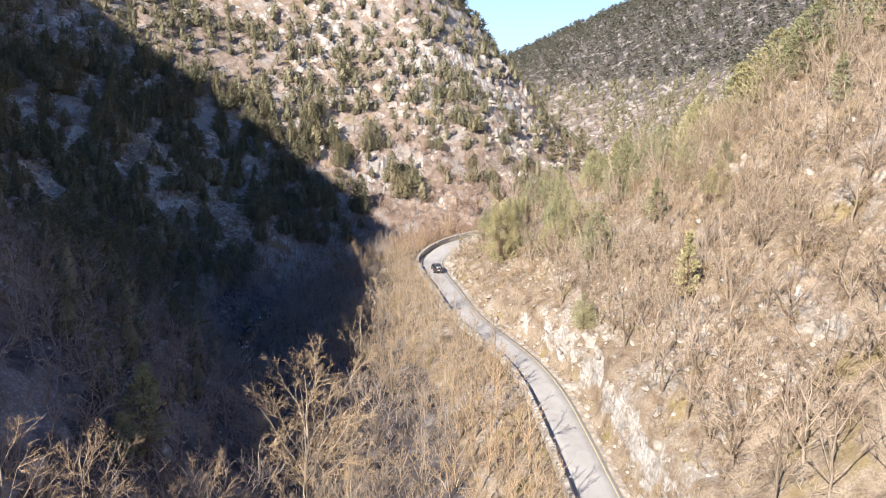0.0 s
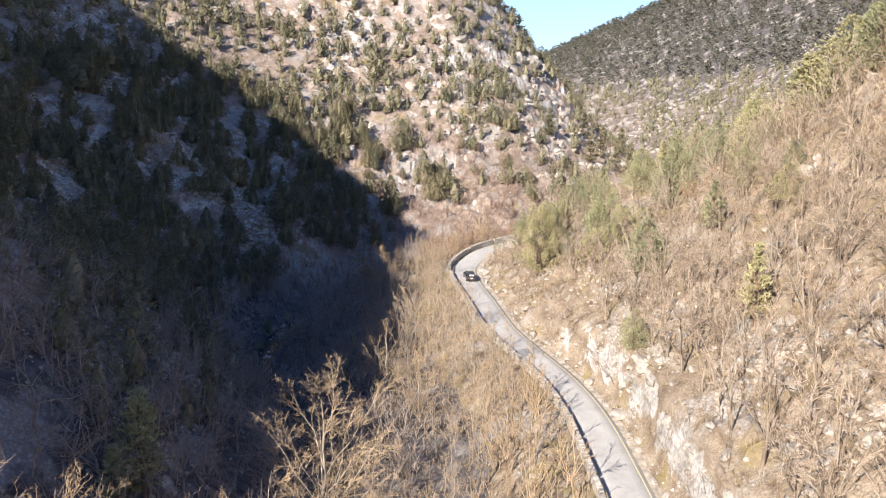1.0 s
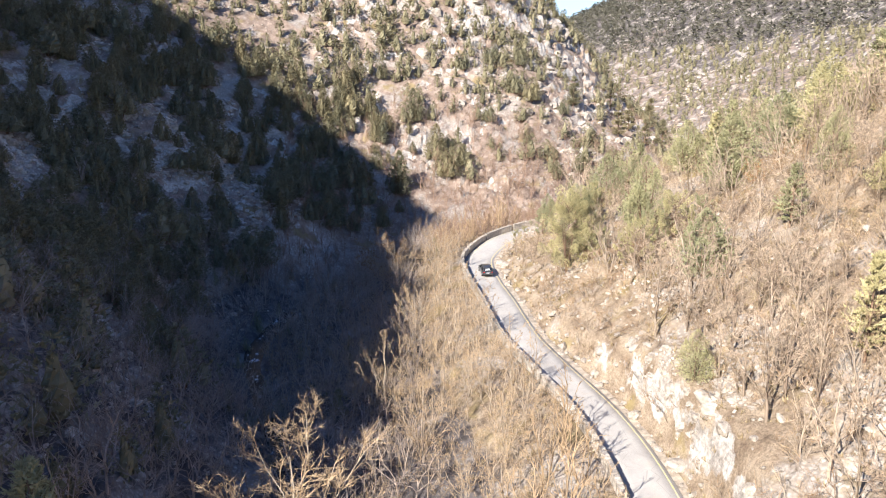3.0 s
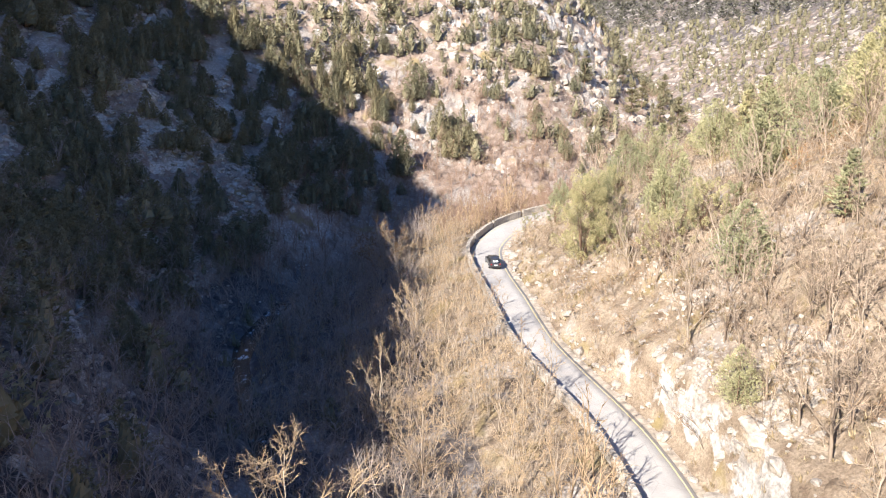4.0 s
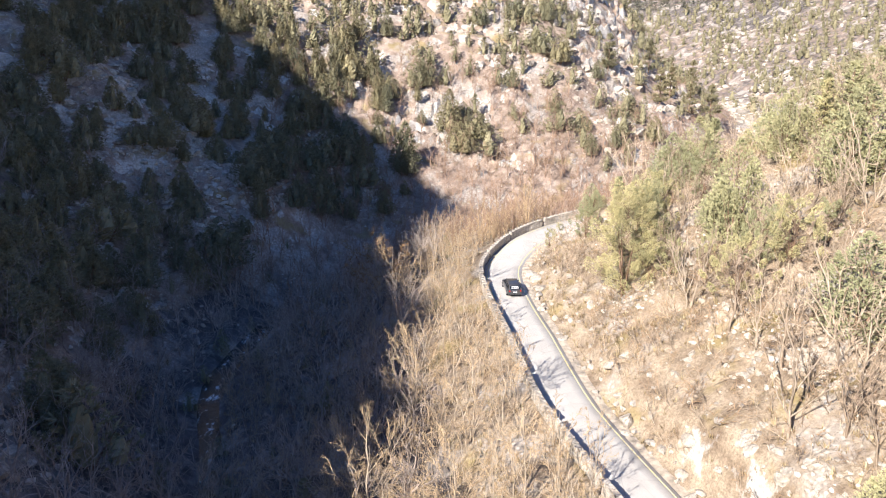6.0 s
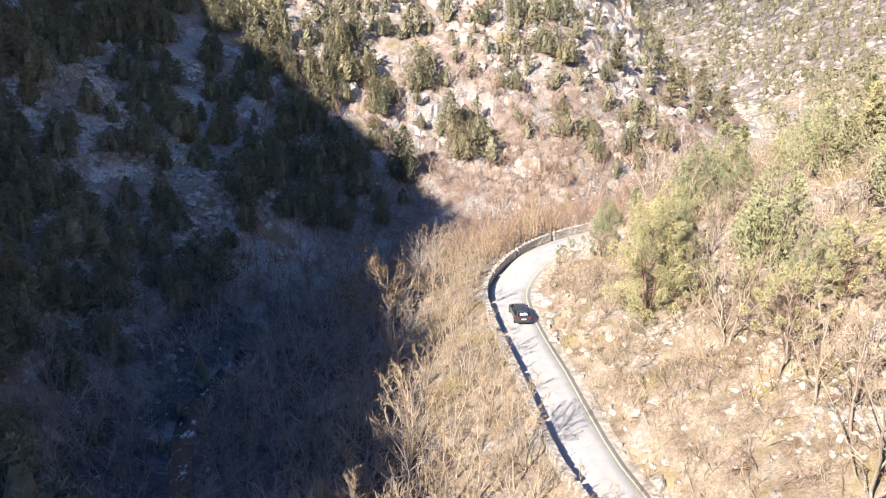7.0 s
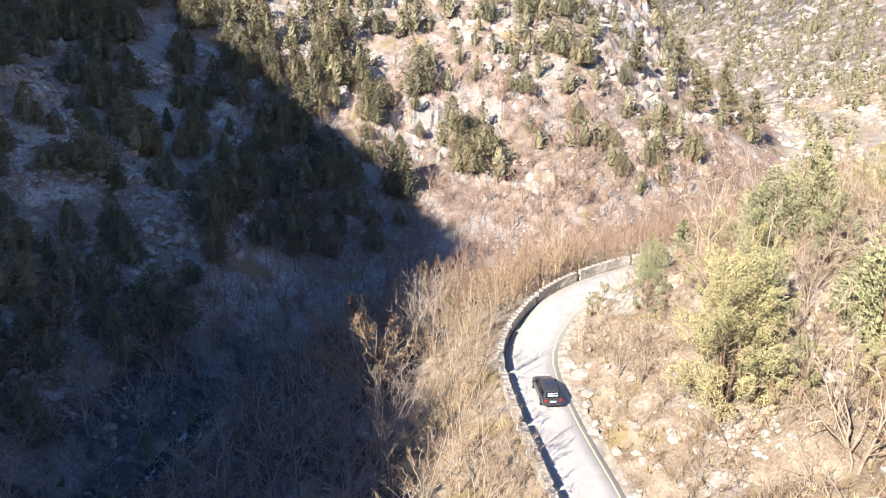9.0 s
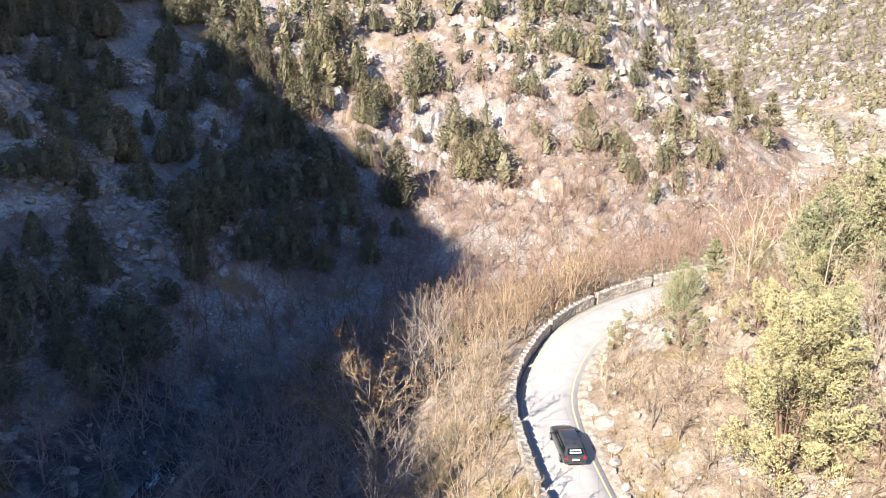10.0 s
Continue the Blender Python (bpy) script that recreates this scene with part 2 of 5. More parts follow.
# ---- the lie of the land ----
def smooth_line(points, step):
    """A rounded line through the points, in even steps."""
    p = np.array(points, float)
    p = np.vstack([2 * p[0] - p[1], p, 2 * p[-1] - p[-2]])
    out = []
    for i in range(1, len(p) - 2):
        n = min(6, max(2, int(np.linalg.norm(p[i + 1, :2] - p[i, :2]) / step)))
        for u in np.arange(n) / n:
            out.append(0.5 * (2 * p[i] + (p[i + 1] - p[i - 1]) * u + (2 * p[i - 1] - 5 * p[i] + 4 * p[i + 1] - p[i + 2]) * u**2
                              + (3 * p[i] - p[i - 1] - 3 * p[i + 1] + p[i + 2]) * u**3))
    out.append(p[-2])
    return np.array(out)


ROAD = smooth_line([(20, -400, -28), (18, -120, -16), (17.5, -40, -11.5), (17.7, 0, -9.4), (17.8, 26, -7.6), (17.95, 36, -6.8), (17.75, 48, -5.75),
                    (16.2, 58, -4.85), (12.9, 68, -3.8), (10.8, 74.5, -3.1), (9.7, 80.5, -2.5), (8.5, 88.5, -1.6), (7.3, 95, -0.9), (6.4, 102.5, -0.05),
                    (6.7, 107.5, 0.4), (8.4, 112.8, 0.9), (11.2, 118, 1.6), (15.3, 122.5, 2.2), (21, 126.2, 2.9), (30, 129.5, 4.0), (46, 138, 6),
                    (64, 156, 8), (84, 186, 10), (101, 228, 12.5), (113, 275, 14), (119, 330, 15), (108, 400, 17), (70, 480, 20), (-20, 560, 24), (-200, 640, 30)], 2.5)
STREAM = smooth_line([(-10, -400, -40), (-8, -120, -25), (-7, -40, -20), (-7.5, 10, -17), (-9.5, 32, -14.6), (-13, 50, -14), (-18, 66, -14.4), (-25, 84, -15), (-31, 102, -14.5), (-27, 122, -11.5),
                      (-17, 142, -8.5), (0, 153, -6), (24, 161, -3), (52, 176, 0), (75, 202, 4), (92, 240, 8), (102, 285, 11), (105, 335, 13),
                      (86, 400, 15), (46, 468, 18), (-50, 545, 22), (-220, 610, 28)], 4)


def near_line(line, x, y):
    """Signed distance to a line (positive to its right), and the height and y of the nearest place on it."""
    best = np.full(x.shape, 1e9)
    sign, zz, yy = np.ones(x.shape), np.zeros(x.shape), np.zeros(x.shape)
    for a, b in zip(line[:-1], line[1:]):
        dx, dy = b[0] - a[0], b[1] - a[1]
        u = np.clip(((x - a[0]) * dx + (y - a[1]) * dy) / (dx * dx + dy * dy), 0, 1)
        ex, ey = x - a[0] - u * dx, y - a[1] - u * dy
        d = ex * ex + ey * ey
        m = d < best
        best = np.where(m, d, best)
        sign = np.where(m, np.where(dx * ey - dy * ex < 0, 1.0, -1.0), sign)
        zz = np.where(m, a[2] + u * (b[2] - a[2]), zz)
        yy = np.where(m, a[1] + u * dy, yy)
    return np.sqrt(best) * sign, zz, yy


def lattice(ix, iy, seed):
    h = (ix.astype(np.int64) * 374761393 + iy.astype(np.int64) * 668265263 + seed * 144269) & 0x7FFFFFFF
    h = ((h ^ (h >> 13)) * 1274126177) & 0x7FFFFFFF
    return ((h ^ (h >> 16)) & 0xFFFF) / 65535.0


def fbm(x, y, scale, octaves=4, seed=0, gain=0.5):
    """Even noise from 0 to 1."""
    total, amp, norm = 0, 1.0, 0
    for o in range(octaves):
        fx, fy = x * scale, y * scale
        ix, iy = np.floor(fx), np.floor(fy)
        u, v = fx - ix, fy - iy
        u, v = u * u * (3 - 2 * u), v * v * (3 - 2 * v)
        a, b = lattice(ix, iy, seed + o), lattice(ix + 1, iy, seed + o)
        c, d = lattice(ix, iy + 1, seed + o), lattice(ix + 1, iy + 1, seed + o)
        total = total + amp * ((a * (1 - u) + b * u) * (1 - v) + (c * (1 - u) + d * u) * v)
        norm, amp, scale = norm + amp, amp * gain, scale * 2.03
    return total / norm


def step01(v, lo, hi):
    u = np.clip((v - lo) / (hi - lo), 0, 1)
    return u * u * (3 - 2 * u)


CREST_X = [-900, -260, -134, -90, -78, -64, -48, -24, 0]
CREST_Z = [418, 234, 135.5, 87, 74.4, 57.8, 36.8, -12, -40]


def land(x, y):
    """Height of the ground, and how far it lies from the road and the stream."""
    dr, zr, yr = near_line(ROAD, x, y)
    ds, zs, _ = near_line(STREAM, x, y)
    far = step01(y, 175, 260)
    bank = np.interp(y, [58, 66, 74, 90, 110, 125], [6.6, 5.2, 2.8, 1.6, 1.4, 1.6])
    foot = np.interp(y, [-100, 58, 68, 76, 88, 106, 124, 135], [0.62, 0.62, 0.78, 0.8, 0.62, 0.62, 0.6, 0.5])
    slope = np.interp(y, [-100, 62, 76, 88, 106, 124, 135], [0.97, 1.0, 0.8, 0.48, 0.48, 0.5, 0.5])
    d = np.clip(dr - 3.6, 0, None)
    rise = bank * step01(d, 0, 1.9) + foot * np.clip(d - 2, 0, 7) + slope * np.clip(d - 9, 0, 35) + 0.17 * np.clip(d - 44, 0, None)
    rise_far = 0.42 * np.clip(d, 0, 75) + 0.68 * np.clip(d - 75, 0, None)
    top = 64 + 0.40 * np.clip(x, -150, 900)
    high = zr + rise_far
    high = np.where(high > top, top + 0.04 * np.clip(high - top, 0, 300), high)
    right = (zr + rise) * (1 - far) + high * far
    fall = np.clip(-dr - 2.9, 0, None)
    between = zr + (zs - zr) * np.clip(fall / (fall + np.abs(ds) + 1e-6), 0, 1)
    e = np.abs(ds)
    left = zs + 0.25 * np.clip(e, 0, 5) + np.interp(y, [95, 135], [0.85, 0.6]) * np.clip(e - 5, 0, 20) + np.interp(y, [232, 272], [0.85, 1.25]) * np.clip(e - 25, 0, 400)
    # a rocky rib runs down the shaded mountainside
    left = left + 6.5 * np.exp(-((y - 145) / 8.5) ** 2) * step01(e, 2, 13) * step01(-x, 20, 32) * (1 - step01(e, 48, 80))
    z = np.where(dr > 0, right, np.where(ds > 0, between, left))
    crest = np.interp(x, CREST_X, CREST_Z) - 0.92 * np.abs(y - 6 - 0.02 * x)
    z = np.where((ds < 0) & (y < 140), np.maximum(z, crest), z)
    return z, dr, zr, ds, zs


def blocks(x, y, size, seed):
    """A random height for each of the broken blocks that the rock splits into."""
    fx, fy = x / size, y / size
    ix, iy = np.floor(fx), np.floor(fy)
    best, value = np.full(x.shape, 1e9), np.zeros(x.shape)
    for a in (-1, 0, 1):
        for b in (-1, 0, 1):
            px, py = ix + a + lattice(ix + a, iy + b, seed), iy + b + lattice(ix + a, iy + b, seed + 5)
            d = (fx - px) ** 2 + (fy - py) ** 2
            m = d < best
            best, value = np.where(m, d, best), np.where(m, lattice(ix + a, iy + b, seed + 9), value)
    return value - 0.5


def rough_land(x, y):
    z, dr, zr, ds, zs = land(x, y)
    # the hilltop is worn round
    soft = step01(dr, 9, 16)
    for _ in range(90):
        mean = z.copy()
        mean[1:-1, 1:-1] = 0.25 * (z[:-2, 1:-1] + z[2:, 1:-1] + z[1:-1, :-2] + z[1:-1, 2:])
        z = z + soft * (mean - z)
    off = step01(np.abs(dr), 3.2, 7.0)
    hill = np.where(ds < 0, step01(-ds, 4, 18), 0) + np.where(dr > 0, step01(dr, 3, 9), 0)
    # swells, ledges and blocky outcrops
    z = z + off * (2.4 * (fbm(x, y, 0.045, 3, 3) - 0.5) + 0.9 * (fbm(x, y, 0.22, 3, 9) - 0.5))
    outcrop = step01(fbm(x, y, 0.07, 4, 21), np.where(ds < 0, 0.49, 0.50), np.where(ds < 0, 0.57, 0.60))
    ledge = 2.6 + 1.2 * fbm(x, y, 0.05, 2, 30)
    q = (z + 3.0 * fbm(x, y, 0.06, 3, 41)) / ledge
    fr = q - np.floor(q)
    terrace = ledge * (step01(fr, 0.25, 0.75) - fr)
    wx, wy = x + 3 * fbm(x, y, 0.3, 2, 14), y + 3 * fbm(x, y, 0.3, 2, 15)
    block = 1.3 * blocks(wx, wy * 1.3, 4.6, 55) + 0.6 * blocks(wx, wy, 2.1, 58)
    spur = np.where(ds < 0, 0.75 + 0.3 * step01(x, -45, 15) * step01(y, 165, 195), 0.5)
    z = z + hill * off * spur * (outcrop * (0.85 * terrace + 1.7 * block) + (1 - outcrop) * 0.25 * terrace * np.where((y > 150) & (ds > -4), 0, 1))
    z = z + off * step01(y, 165, 190) * step01(ds, -6, 4) * (2.6 * (fbm(x, y, 0.16, 4, 111) - 0.5) + 1.1 * blocks(x, y, 3.2, 63))
    gully = step01(np.abs(fbm(x, y, 0.03, 3, 87) - 0.5), 0.0, 0.05)
    z = z - hill * off * np.where(ds < 0, 2.2, 0.7) * (1 - gully)
    z = z + off * 0.35 * (fbm(x, y, 0.9, 3, 61) - 0.5)
    # the bed of the brook
    brook = np.where((y > 40) & (y < 128), step01(np.abs(ds), 1.0, 2.8), 1)
    z = (zs - 0.35) * (1 - brook) + z * brook
    # a level bed for the road
    bed = np.where(dr > 0, step01(dr, 2.9, 4.0), step01(-dr, 3.1, 3.8))
    return (zr - 0.08) * (1 - bed) + z * bed, dr, ds, outcrop * hill


def graded(lo, fine_lo, fine_hi, hi, fine, growth, growth_down):
    mid = list(np.arange(fine_lo, fine_hi, fine))
    up, s, v = [], fine, mid[-1]
    while v < hi:
        s *= growth
        v += s
        up.append(v)
    down, s, v = [], fine, fine_lo
    while v > lo:
        s *= growth_down
        v -= s
        down.append(v)
    return np.array(down[::-1] + mid + up)


GX = graded(-2600, -72, 66, 2600, 0.68, 1.05, 1.034)
GY = np.concatenate([graded(-2200, 16, 140, 141, 0.68, 1.0, 1.08), np.arange(141.4, 285, 0.95), graded(285, 286, 290, 3000, 1.2, 1.045, 1.5)])
GY = np.unique(GY)
MX, MY = np.meshgrid(GX, GY)
GZ, GDR, GDS, GOUT = rough_land(MX, MY)


def sample(field, x, y):
    """A value of the ground's grid at a place, or at many."""
    x, y = np.asarray(x, float), np.asarray(y, float)
    i = np.clip(np.searchsorted(GX, x) - 1, 0, len(GX) - 2)
    j = np.clip(np.searchsorted(GY, y) - 1, 0, len(GY) - 2)
    u, v = (x - GX[i]) / (GX[i + 1] - GX[i]), (y - GY[j]) / (GY[j + 1] - GY[j])
    return (field[j, i] * (1 - u) + field[j, i + 1] * u) * (1 - v) + (field[j + 1, i] * (1 - u) + field[j + 1, i + 1] * u) * v


def grid_tris(ny, nx):
    k = np.arange(ny * nx).reshape(ny, nx)
    a, b, c, d = k[:-1, :-1].ravel(), k[:-1, 1:].ravel(), k[1:, 1:].ravel(), k[1:, :-1].ravel()
    return np.concatenate([np.stack([a, b, c], 1), np.stack([a, c, d], 1)])


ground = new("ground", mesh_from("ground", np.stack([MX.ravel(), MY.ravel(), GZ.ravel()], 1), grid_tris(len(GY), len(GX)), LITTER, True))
ground.data.materials.append(STONY)
ground.data.materials.append(PALE)
CELL = (GDS[:-1, :-1] + 6 * (fbm(MX[:-1, :-1], MY[:-1, :-1], 0.09, 3, 13) - 0.5) < 2)
wooded = step01(MY, 255, 310) * (0.64 + 0.36 * step01(GZ + 70 * (fbm(MX, MY, 0.028, 4, 23) - 0.5), 50, 85))
# painted shade: soil darkened along the shaded valley bottom, plus the wooded hills
shade_and_woods = step01(GDS, np.interp(MY, [55, 85], [-42, -17]), np.interp(MY, [55, 85], [-18, -5])) * step01(-GDR, 8, 15) * (1 - step01(MY, 122, 142)) + 0.8 * wooded
ground.data.attributes.new("shade_and_woods", "FLOAT", "POINT").data.foreach_set("value", shade_and_woods.ravel().astype(np.float32))
ground.data.polygons.foreach_set("material_index", np.tile(np.where((MY[:-1, :-1] > 186) & (MY[:-1, :-1] + 120 * (fbm(MX[:-1, :-1], MY[:-1, :-1], 0.03, 3, 29) - 0.5) < 285) & (GDS[:-1, :-1] > -4), 2, np.where(MY[:-1, :-1] > 290, 1, CELL)).ravel().astype(np.int32), 2))
ground.data.polygons.foreach_set("use_smooth", np.tile((GOUT[:-1, :-1] < 0.4).ravel(), 2))
tagged(ground, "rocky limestone gorge slopes with brown leaf litter and dry grass", "ground", kind="structure")


def ribbon(name, offsets, lift, material, y0=-60, y1=170):
    """A strip along the road between two offsets from its middle."""
    line = ROAD[(ROAD[:, 1] > y0) & (ROAD[:, 1] < y1)]
    t = np.gradient(line[:, :2], axis=0)
    t /= np.linalg.norm(t, axis=1)[:, None]
    right = np.stack([t[:, 1], -t[:, 0]], 1)
    rows = [np.column_stack([line[:, :2] + right * o, line[:, 2] + lift + h]) for o, h in offsets]
    v = np.stack(rows, 1).reshape(-1, 3)
    k = np.arange(len(v)).reshape(len(line), len(offsets))
    tris = grid_tris(len(line), len(offsets))[:, ::-1]
    return mesh_from(name, v, tris, material, True)


road = new("road", ribbon("road", [(-2.45, -0.25), (-2.4, 0), (-1, 0.03), (0, 0.045), (1, 0.03), (2.4, 0), (2.5, -0.25)], 0.0, ASPHALT))
tagged(road, "narrow pale grey asphalt mountain road with worn yellow edge lines", "road", kind="structure")
GRAVEL = plain("pale_gravel", (0.34, 0.285, 0.22), 0.95, vary=0.5, scale=1.5)
verge = new("verge", ribbon("verge", [(2.42, -0.02), (2.8, 0.0), (3.1, 0.0), (3.5, -0.06)], -0.02, GRAVEL, 5, 128))
tagged(verge, "pale gravel verge along the foot of the bank", "verge", kind="structure")
for o in (-1.98, 2.0):
    line = child("edge_line", ribbon("edge_line", [(o - 0.06, 0.006), (o + 0.06, 0.006)], 0.012, YELLOW), road, "worn yellow painted edge line")


def brook_water():
    n = Nodes("brook_water")
    foam = n.ramp(n.noise(0.9, 6, 0.7, (1, 0.5, 1)), [(0.58, 0.0), (0.68, 1.0)])
    colour = n.mix(foam, (0.025, 0.032, 0.036), (0.6, 0.64, 0.66))
    n.link(n.math("ADD", 0.08, n.math("MULTIPLY", foam, 0.5)), n.bsdf.inputs["Roughness"])
    m = n.done(colour, 0.1, n.noise(3.5, 5, 0.6), 0.6, 0.15, spec=0.5)
    return m


BED = STREAM[(STREAM[:, 1] > 45) & (STREAM[:, 1] < 122)]
swell = 1.1 + 0.7 * (fbm(BED[:, 0], BED[:, 1], 0.35, 2, 5) - 0.5)
water = new("water", mesh_from("water", np.stack([BED + np.stack([o * swell, 0 * swell, np.full(len(BED), -0.12 + 0.04 * (abs(o) < 1))], 1) for o in (-1.3, -0.5, 0.5, 1.3)], 1).reshape(-1, 3),
                               grid_tris(len(BED), 4), brook_water(), True))
tagged(water, "shallow shaded brook with small white rapids", "brook", kind="structure")


# ---- plants ----
def bare_tree(rng, height=7.0, stems=1, bole=0.28, kids=(4, 5, 4, 3), angle=36, rise=0.12, thick=1.0, lean=0.1, least=0.012):
    """A leafless tree that forks again and again, from the bole over curved limbs to fine twigs. Returns the wood and the twigs."""
    wood, fine = Build(), Build()
    depth = len(kids)

    def grow(p, d, length, r, level):
        n = ((3, 3, 2) if height > 4 else (2, 2, 1))[level] if level < 3 else 1
        pts = [(p, r)]
        for i in range(n):
            d = unit(d + rng.normal(0, 0.22 if level else 0.09, 3) + np.array([0, 0, rise * (level > 0)]))
            p = p + d * length / n
            last = level == depth and i == n - 1
            pts.append((p, 0.0 if last or (level > 1 and i == n - 1) else max(0.008, r * (1 - 0.5 * (i + 1) / n))))
        build = wood if level < 2 else fine
        for (a, ra), (b, rb) in zip(pts[:-1], pts[1:]):
            build.tube(a, b, ra, rb, 5 if ra > 0.09 else 3)
        if level == depth:
            return
        count = kids[level]
        for k in range(count):
            f = rng.uniform(0.3, 1.0) if level else rng.uniform(0.55, 1.0)
            if k == 0:
                f = 1.0
            i = min(n - 1, int(f * n))
            u = f * n - i
            q = pts[i][0] * (1 - u) + pts[i + 1][0] * u
            axis = unit(np.cross(d, rng.normal(0, 1, 3)))
            t = math.radians(rng.normal(angle + 5 * level, 10)) * (0.5 if k == 0 else 1.0)
            e = unit(d * math.cos(t) + axis * math.sin(t))
            grow(q, e, length * rng.uniform(0.55, 0.85) * (1.35 if level == 0 else 1.0), max(least, r * rng.uniform(0.42, 0.62)), level + 1)

    for s in range(stems):
        a = rng.uniform(0, 2 * math.pi) if stems == 1 else s * 2 * math.pi / stems + rng.normal(0, 0.3)
        tilt = rng.uniform(0.3, 1.0) * lean
        h = height * rng.uniform(0.75, 1.0)
        grow(np.array([math.cos(a) * 0.1 * (stems > 1), math.sin(a) * 0.1 * (stems > 1), -0.4]), unit(np.array([math.cos(a) * tilt, math.sin(a) * tilt, 1.0])),
             h * bole + 0.4, 0.02 * h * thick / stems ** 0.4, 0)
    (v, t), (w, u) = wood.arrays(), fine.arrays()
    top = max(v[:, 2].max(), w[:, 2].max())
    return (v * (height / top), t), (w * (height / top), u)


def crowned_tree(rng, height=7.0, wide=0.33, low=0.3, limbs=9, subs=6, twigs=5, fine=3, stems=1, thick=1.0, tip=0.008, lean=0.0):
    """A leafless tree whose limbs curve from the stem out to a rounded crown and end in sprays of twigs. Returns the wood and the twigs."""
    wood, crown = Build(), Build()
    first = None
    for s in range(stems):
        a = rng.uniform(0, 6.28) if s == 0 else a + 6.28 / stems + rng.normal(0, 0.3)
        way = np.array([math.cos(a), math.sin(a), 0.0])
        h = height * (rng.uniform(0.72, 0.98) if s else 1.0)
        share = 1.0 if stems == 1 else 0.68
        foot, head = way * 0.12 * (stems > 1) - (0, 0, 0.4), way * (lean if stems == 1 else wide * 0.75) * h + (0, 0, h * 0.86)
        r0 = 0.0125 * h * thick / stems ** 0.3
        steps = np.linspace(0, 1, 7)
        stem = [foot + (head - foot) * np.array([u ** 1.4, u ** 1.4, u]) + rng.normal(0, 0.012 * h, 3) * (0 < u < 1) for u in steps]
        bole = wood.limb(stem, [r0 * (1 - 0.86 * u) for u in steps], 6, first)
        first = bole[0]
        on_stem = lambda f: np.array([np.interp(f, steps, [p[k] for p in stem]) for k in range(3)])
        reach = np.array([wide * share * h, wide * share * h, h * (1 - low) / 2])
        centre = np.array([head[0] * 0.8, head[1] * 0.8, h * (1 + low) / 2])
        turn = rng.uniform(0, 6.28)
        for i in range(limbs):
            zc = -0.75 + 1.7 * (i + rng.uniform(0.2, 0.8)) / limbs
            flat = math.sqrt(max(0.03, 1 - zc * zc))
            b = turn + i * 2.4 + rng.normal(0, 0.25)
            goal = centre + reach * np.array([flat * math.cos(b), flat * math.sin(b), zc]) * rng.uniform(0.72, 1.0)
            f = min(0.93, max(low * 0.75, goal[2] / (0.86 * h) - 0.16 - 0.38 * flat * wide / 0.33))
            start = on_stem(f)
            bend = start * 0.45 + goal * 0.55 + np.array([0, 0, -0.045 * h * flat]) + rng.normal(0, 0.02 * h, 3)
            us = np.linspace(0, 1, 5)
            line = [start * (1 - u) ** 2 + bend * 2 * u * (1 - u) + goal * u * u + rng.normal(0, 0.008 * h, 3) * (u > 0) for u in us]
            r1 = max(2.6 * tip, r0 * (1 - 0.86 * f) * rng.uniform(0.32, 0.46))
            wood.limb(line, [r1 + (1.3 * tip - r1) * u ** 0.8 for u in us], 4, bole[min(6, int(round(f * 6)))])
            for j in range(subs):
                u = 0.22 + 0.78 * (j + rng.random()) / subs if j else 1.0
                q = np.array([np.interp(u, us, [p[k] for p in line]) for k in range(3)])
                along_limb, out = unit(goal - bend), unit((q - centre) / reach)
                e = unit(along_limb * 0.55 + out * 0.5 + rng.normal(0, 0.5, 3) + (0, 0, 0.22))
                size = h * (0.065 + 0.27 * wide * share) * rng.uniform(0.7, 1.3) * (1.15 - 0.4 * u)
                p1 = q + e * size * 0.5
                e2 = unit(e + rng.normal(0, 0.28, 3) + (0, 0, 0.18))
                p2 = p1 + e2 * size * 0.5
                crown.tube(q, p1, 1.8 * tip, 1.3 * tip)
                crown.tube(p1, p2, 1.3 * tip, 0)
                for _ in range(twigs):
                    v = rng.uniform(0.2, 1.0)
                    m = q + (p1 - q) * 2 * v if v < 0.5 else p1 + (p2 - p1) * (2 * v - 1)
                    e3 = unit(e2 + rng.normal(0, 0.55, 3) + (0, 0, 0.12))
                    n = m + e3 * size * rng.uniform(0.3, 0.62)
                    crown.tube(m, n, 1.1 * tip, 0)
                    for _ in range(fine):
                        g = m + (n - m) * rng.uniform(0.3, 0.95)
                        crown.tube(g, g + unit(e3 + rng.normal(0, 0.5, 3)) * size * rng.uniform(0.14, 0.3), 0.9 * tip, 0)
    return wood.arrays(), crown.arrays()


def tuft(build, p, out, size, rng, blades=4):
    """A small spray of needles or scales round a direction."""
    for _ in range(blades):
        d = unit(out + rng.normal(0, 0.55, 3))
        side = unit(np.cross(d, rng.normal(0, 1, 3)))
        l, w = size * rng.uniform(0.7, 1.3), size * rng.uniform(0.2, 0.34)
        a = p - d * l * 0.35
        build.tri(a - side * w, a + side * w, p + d * l)


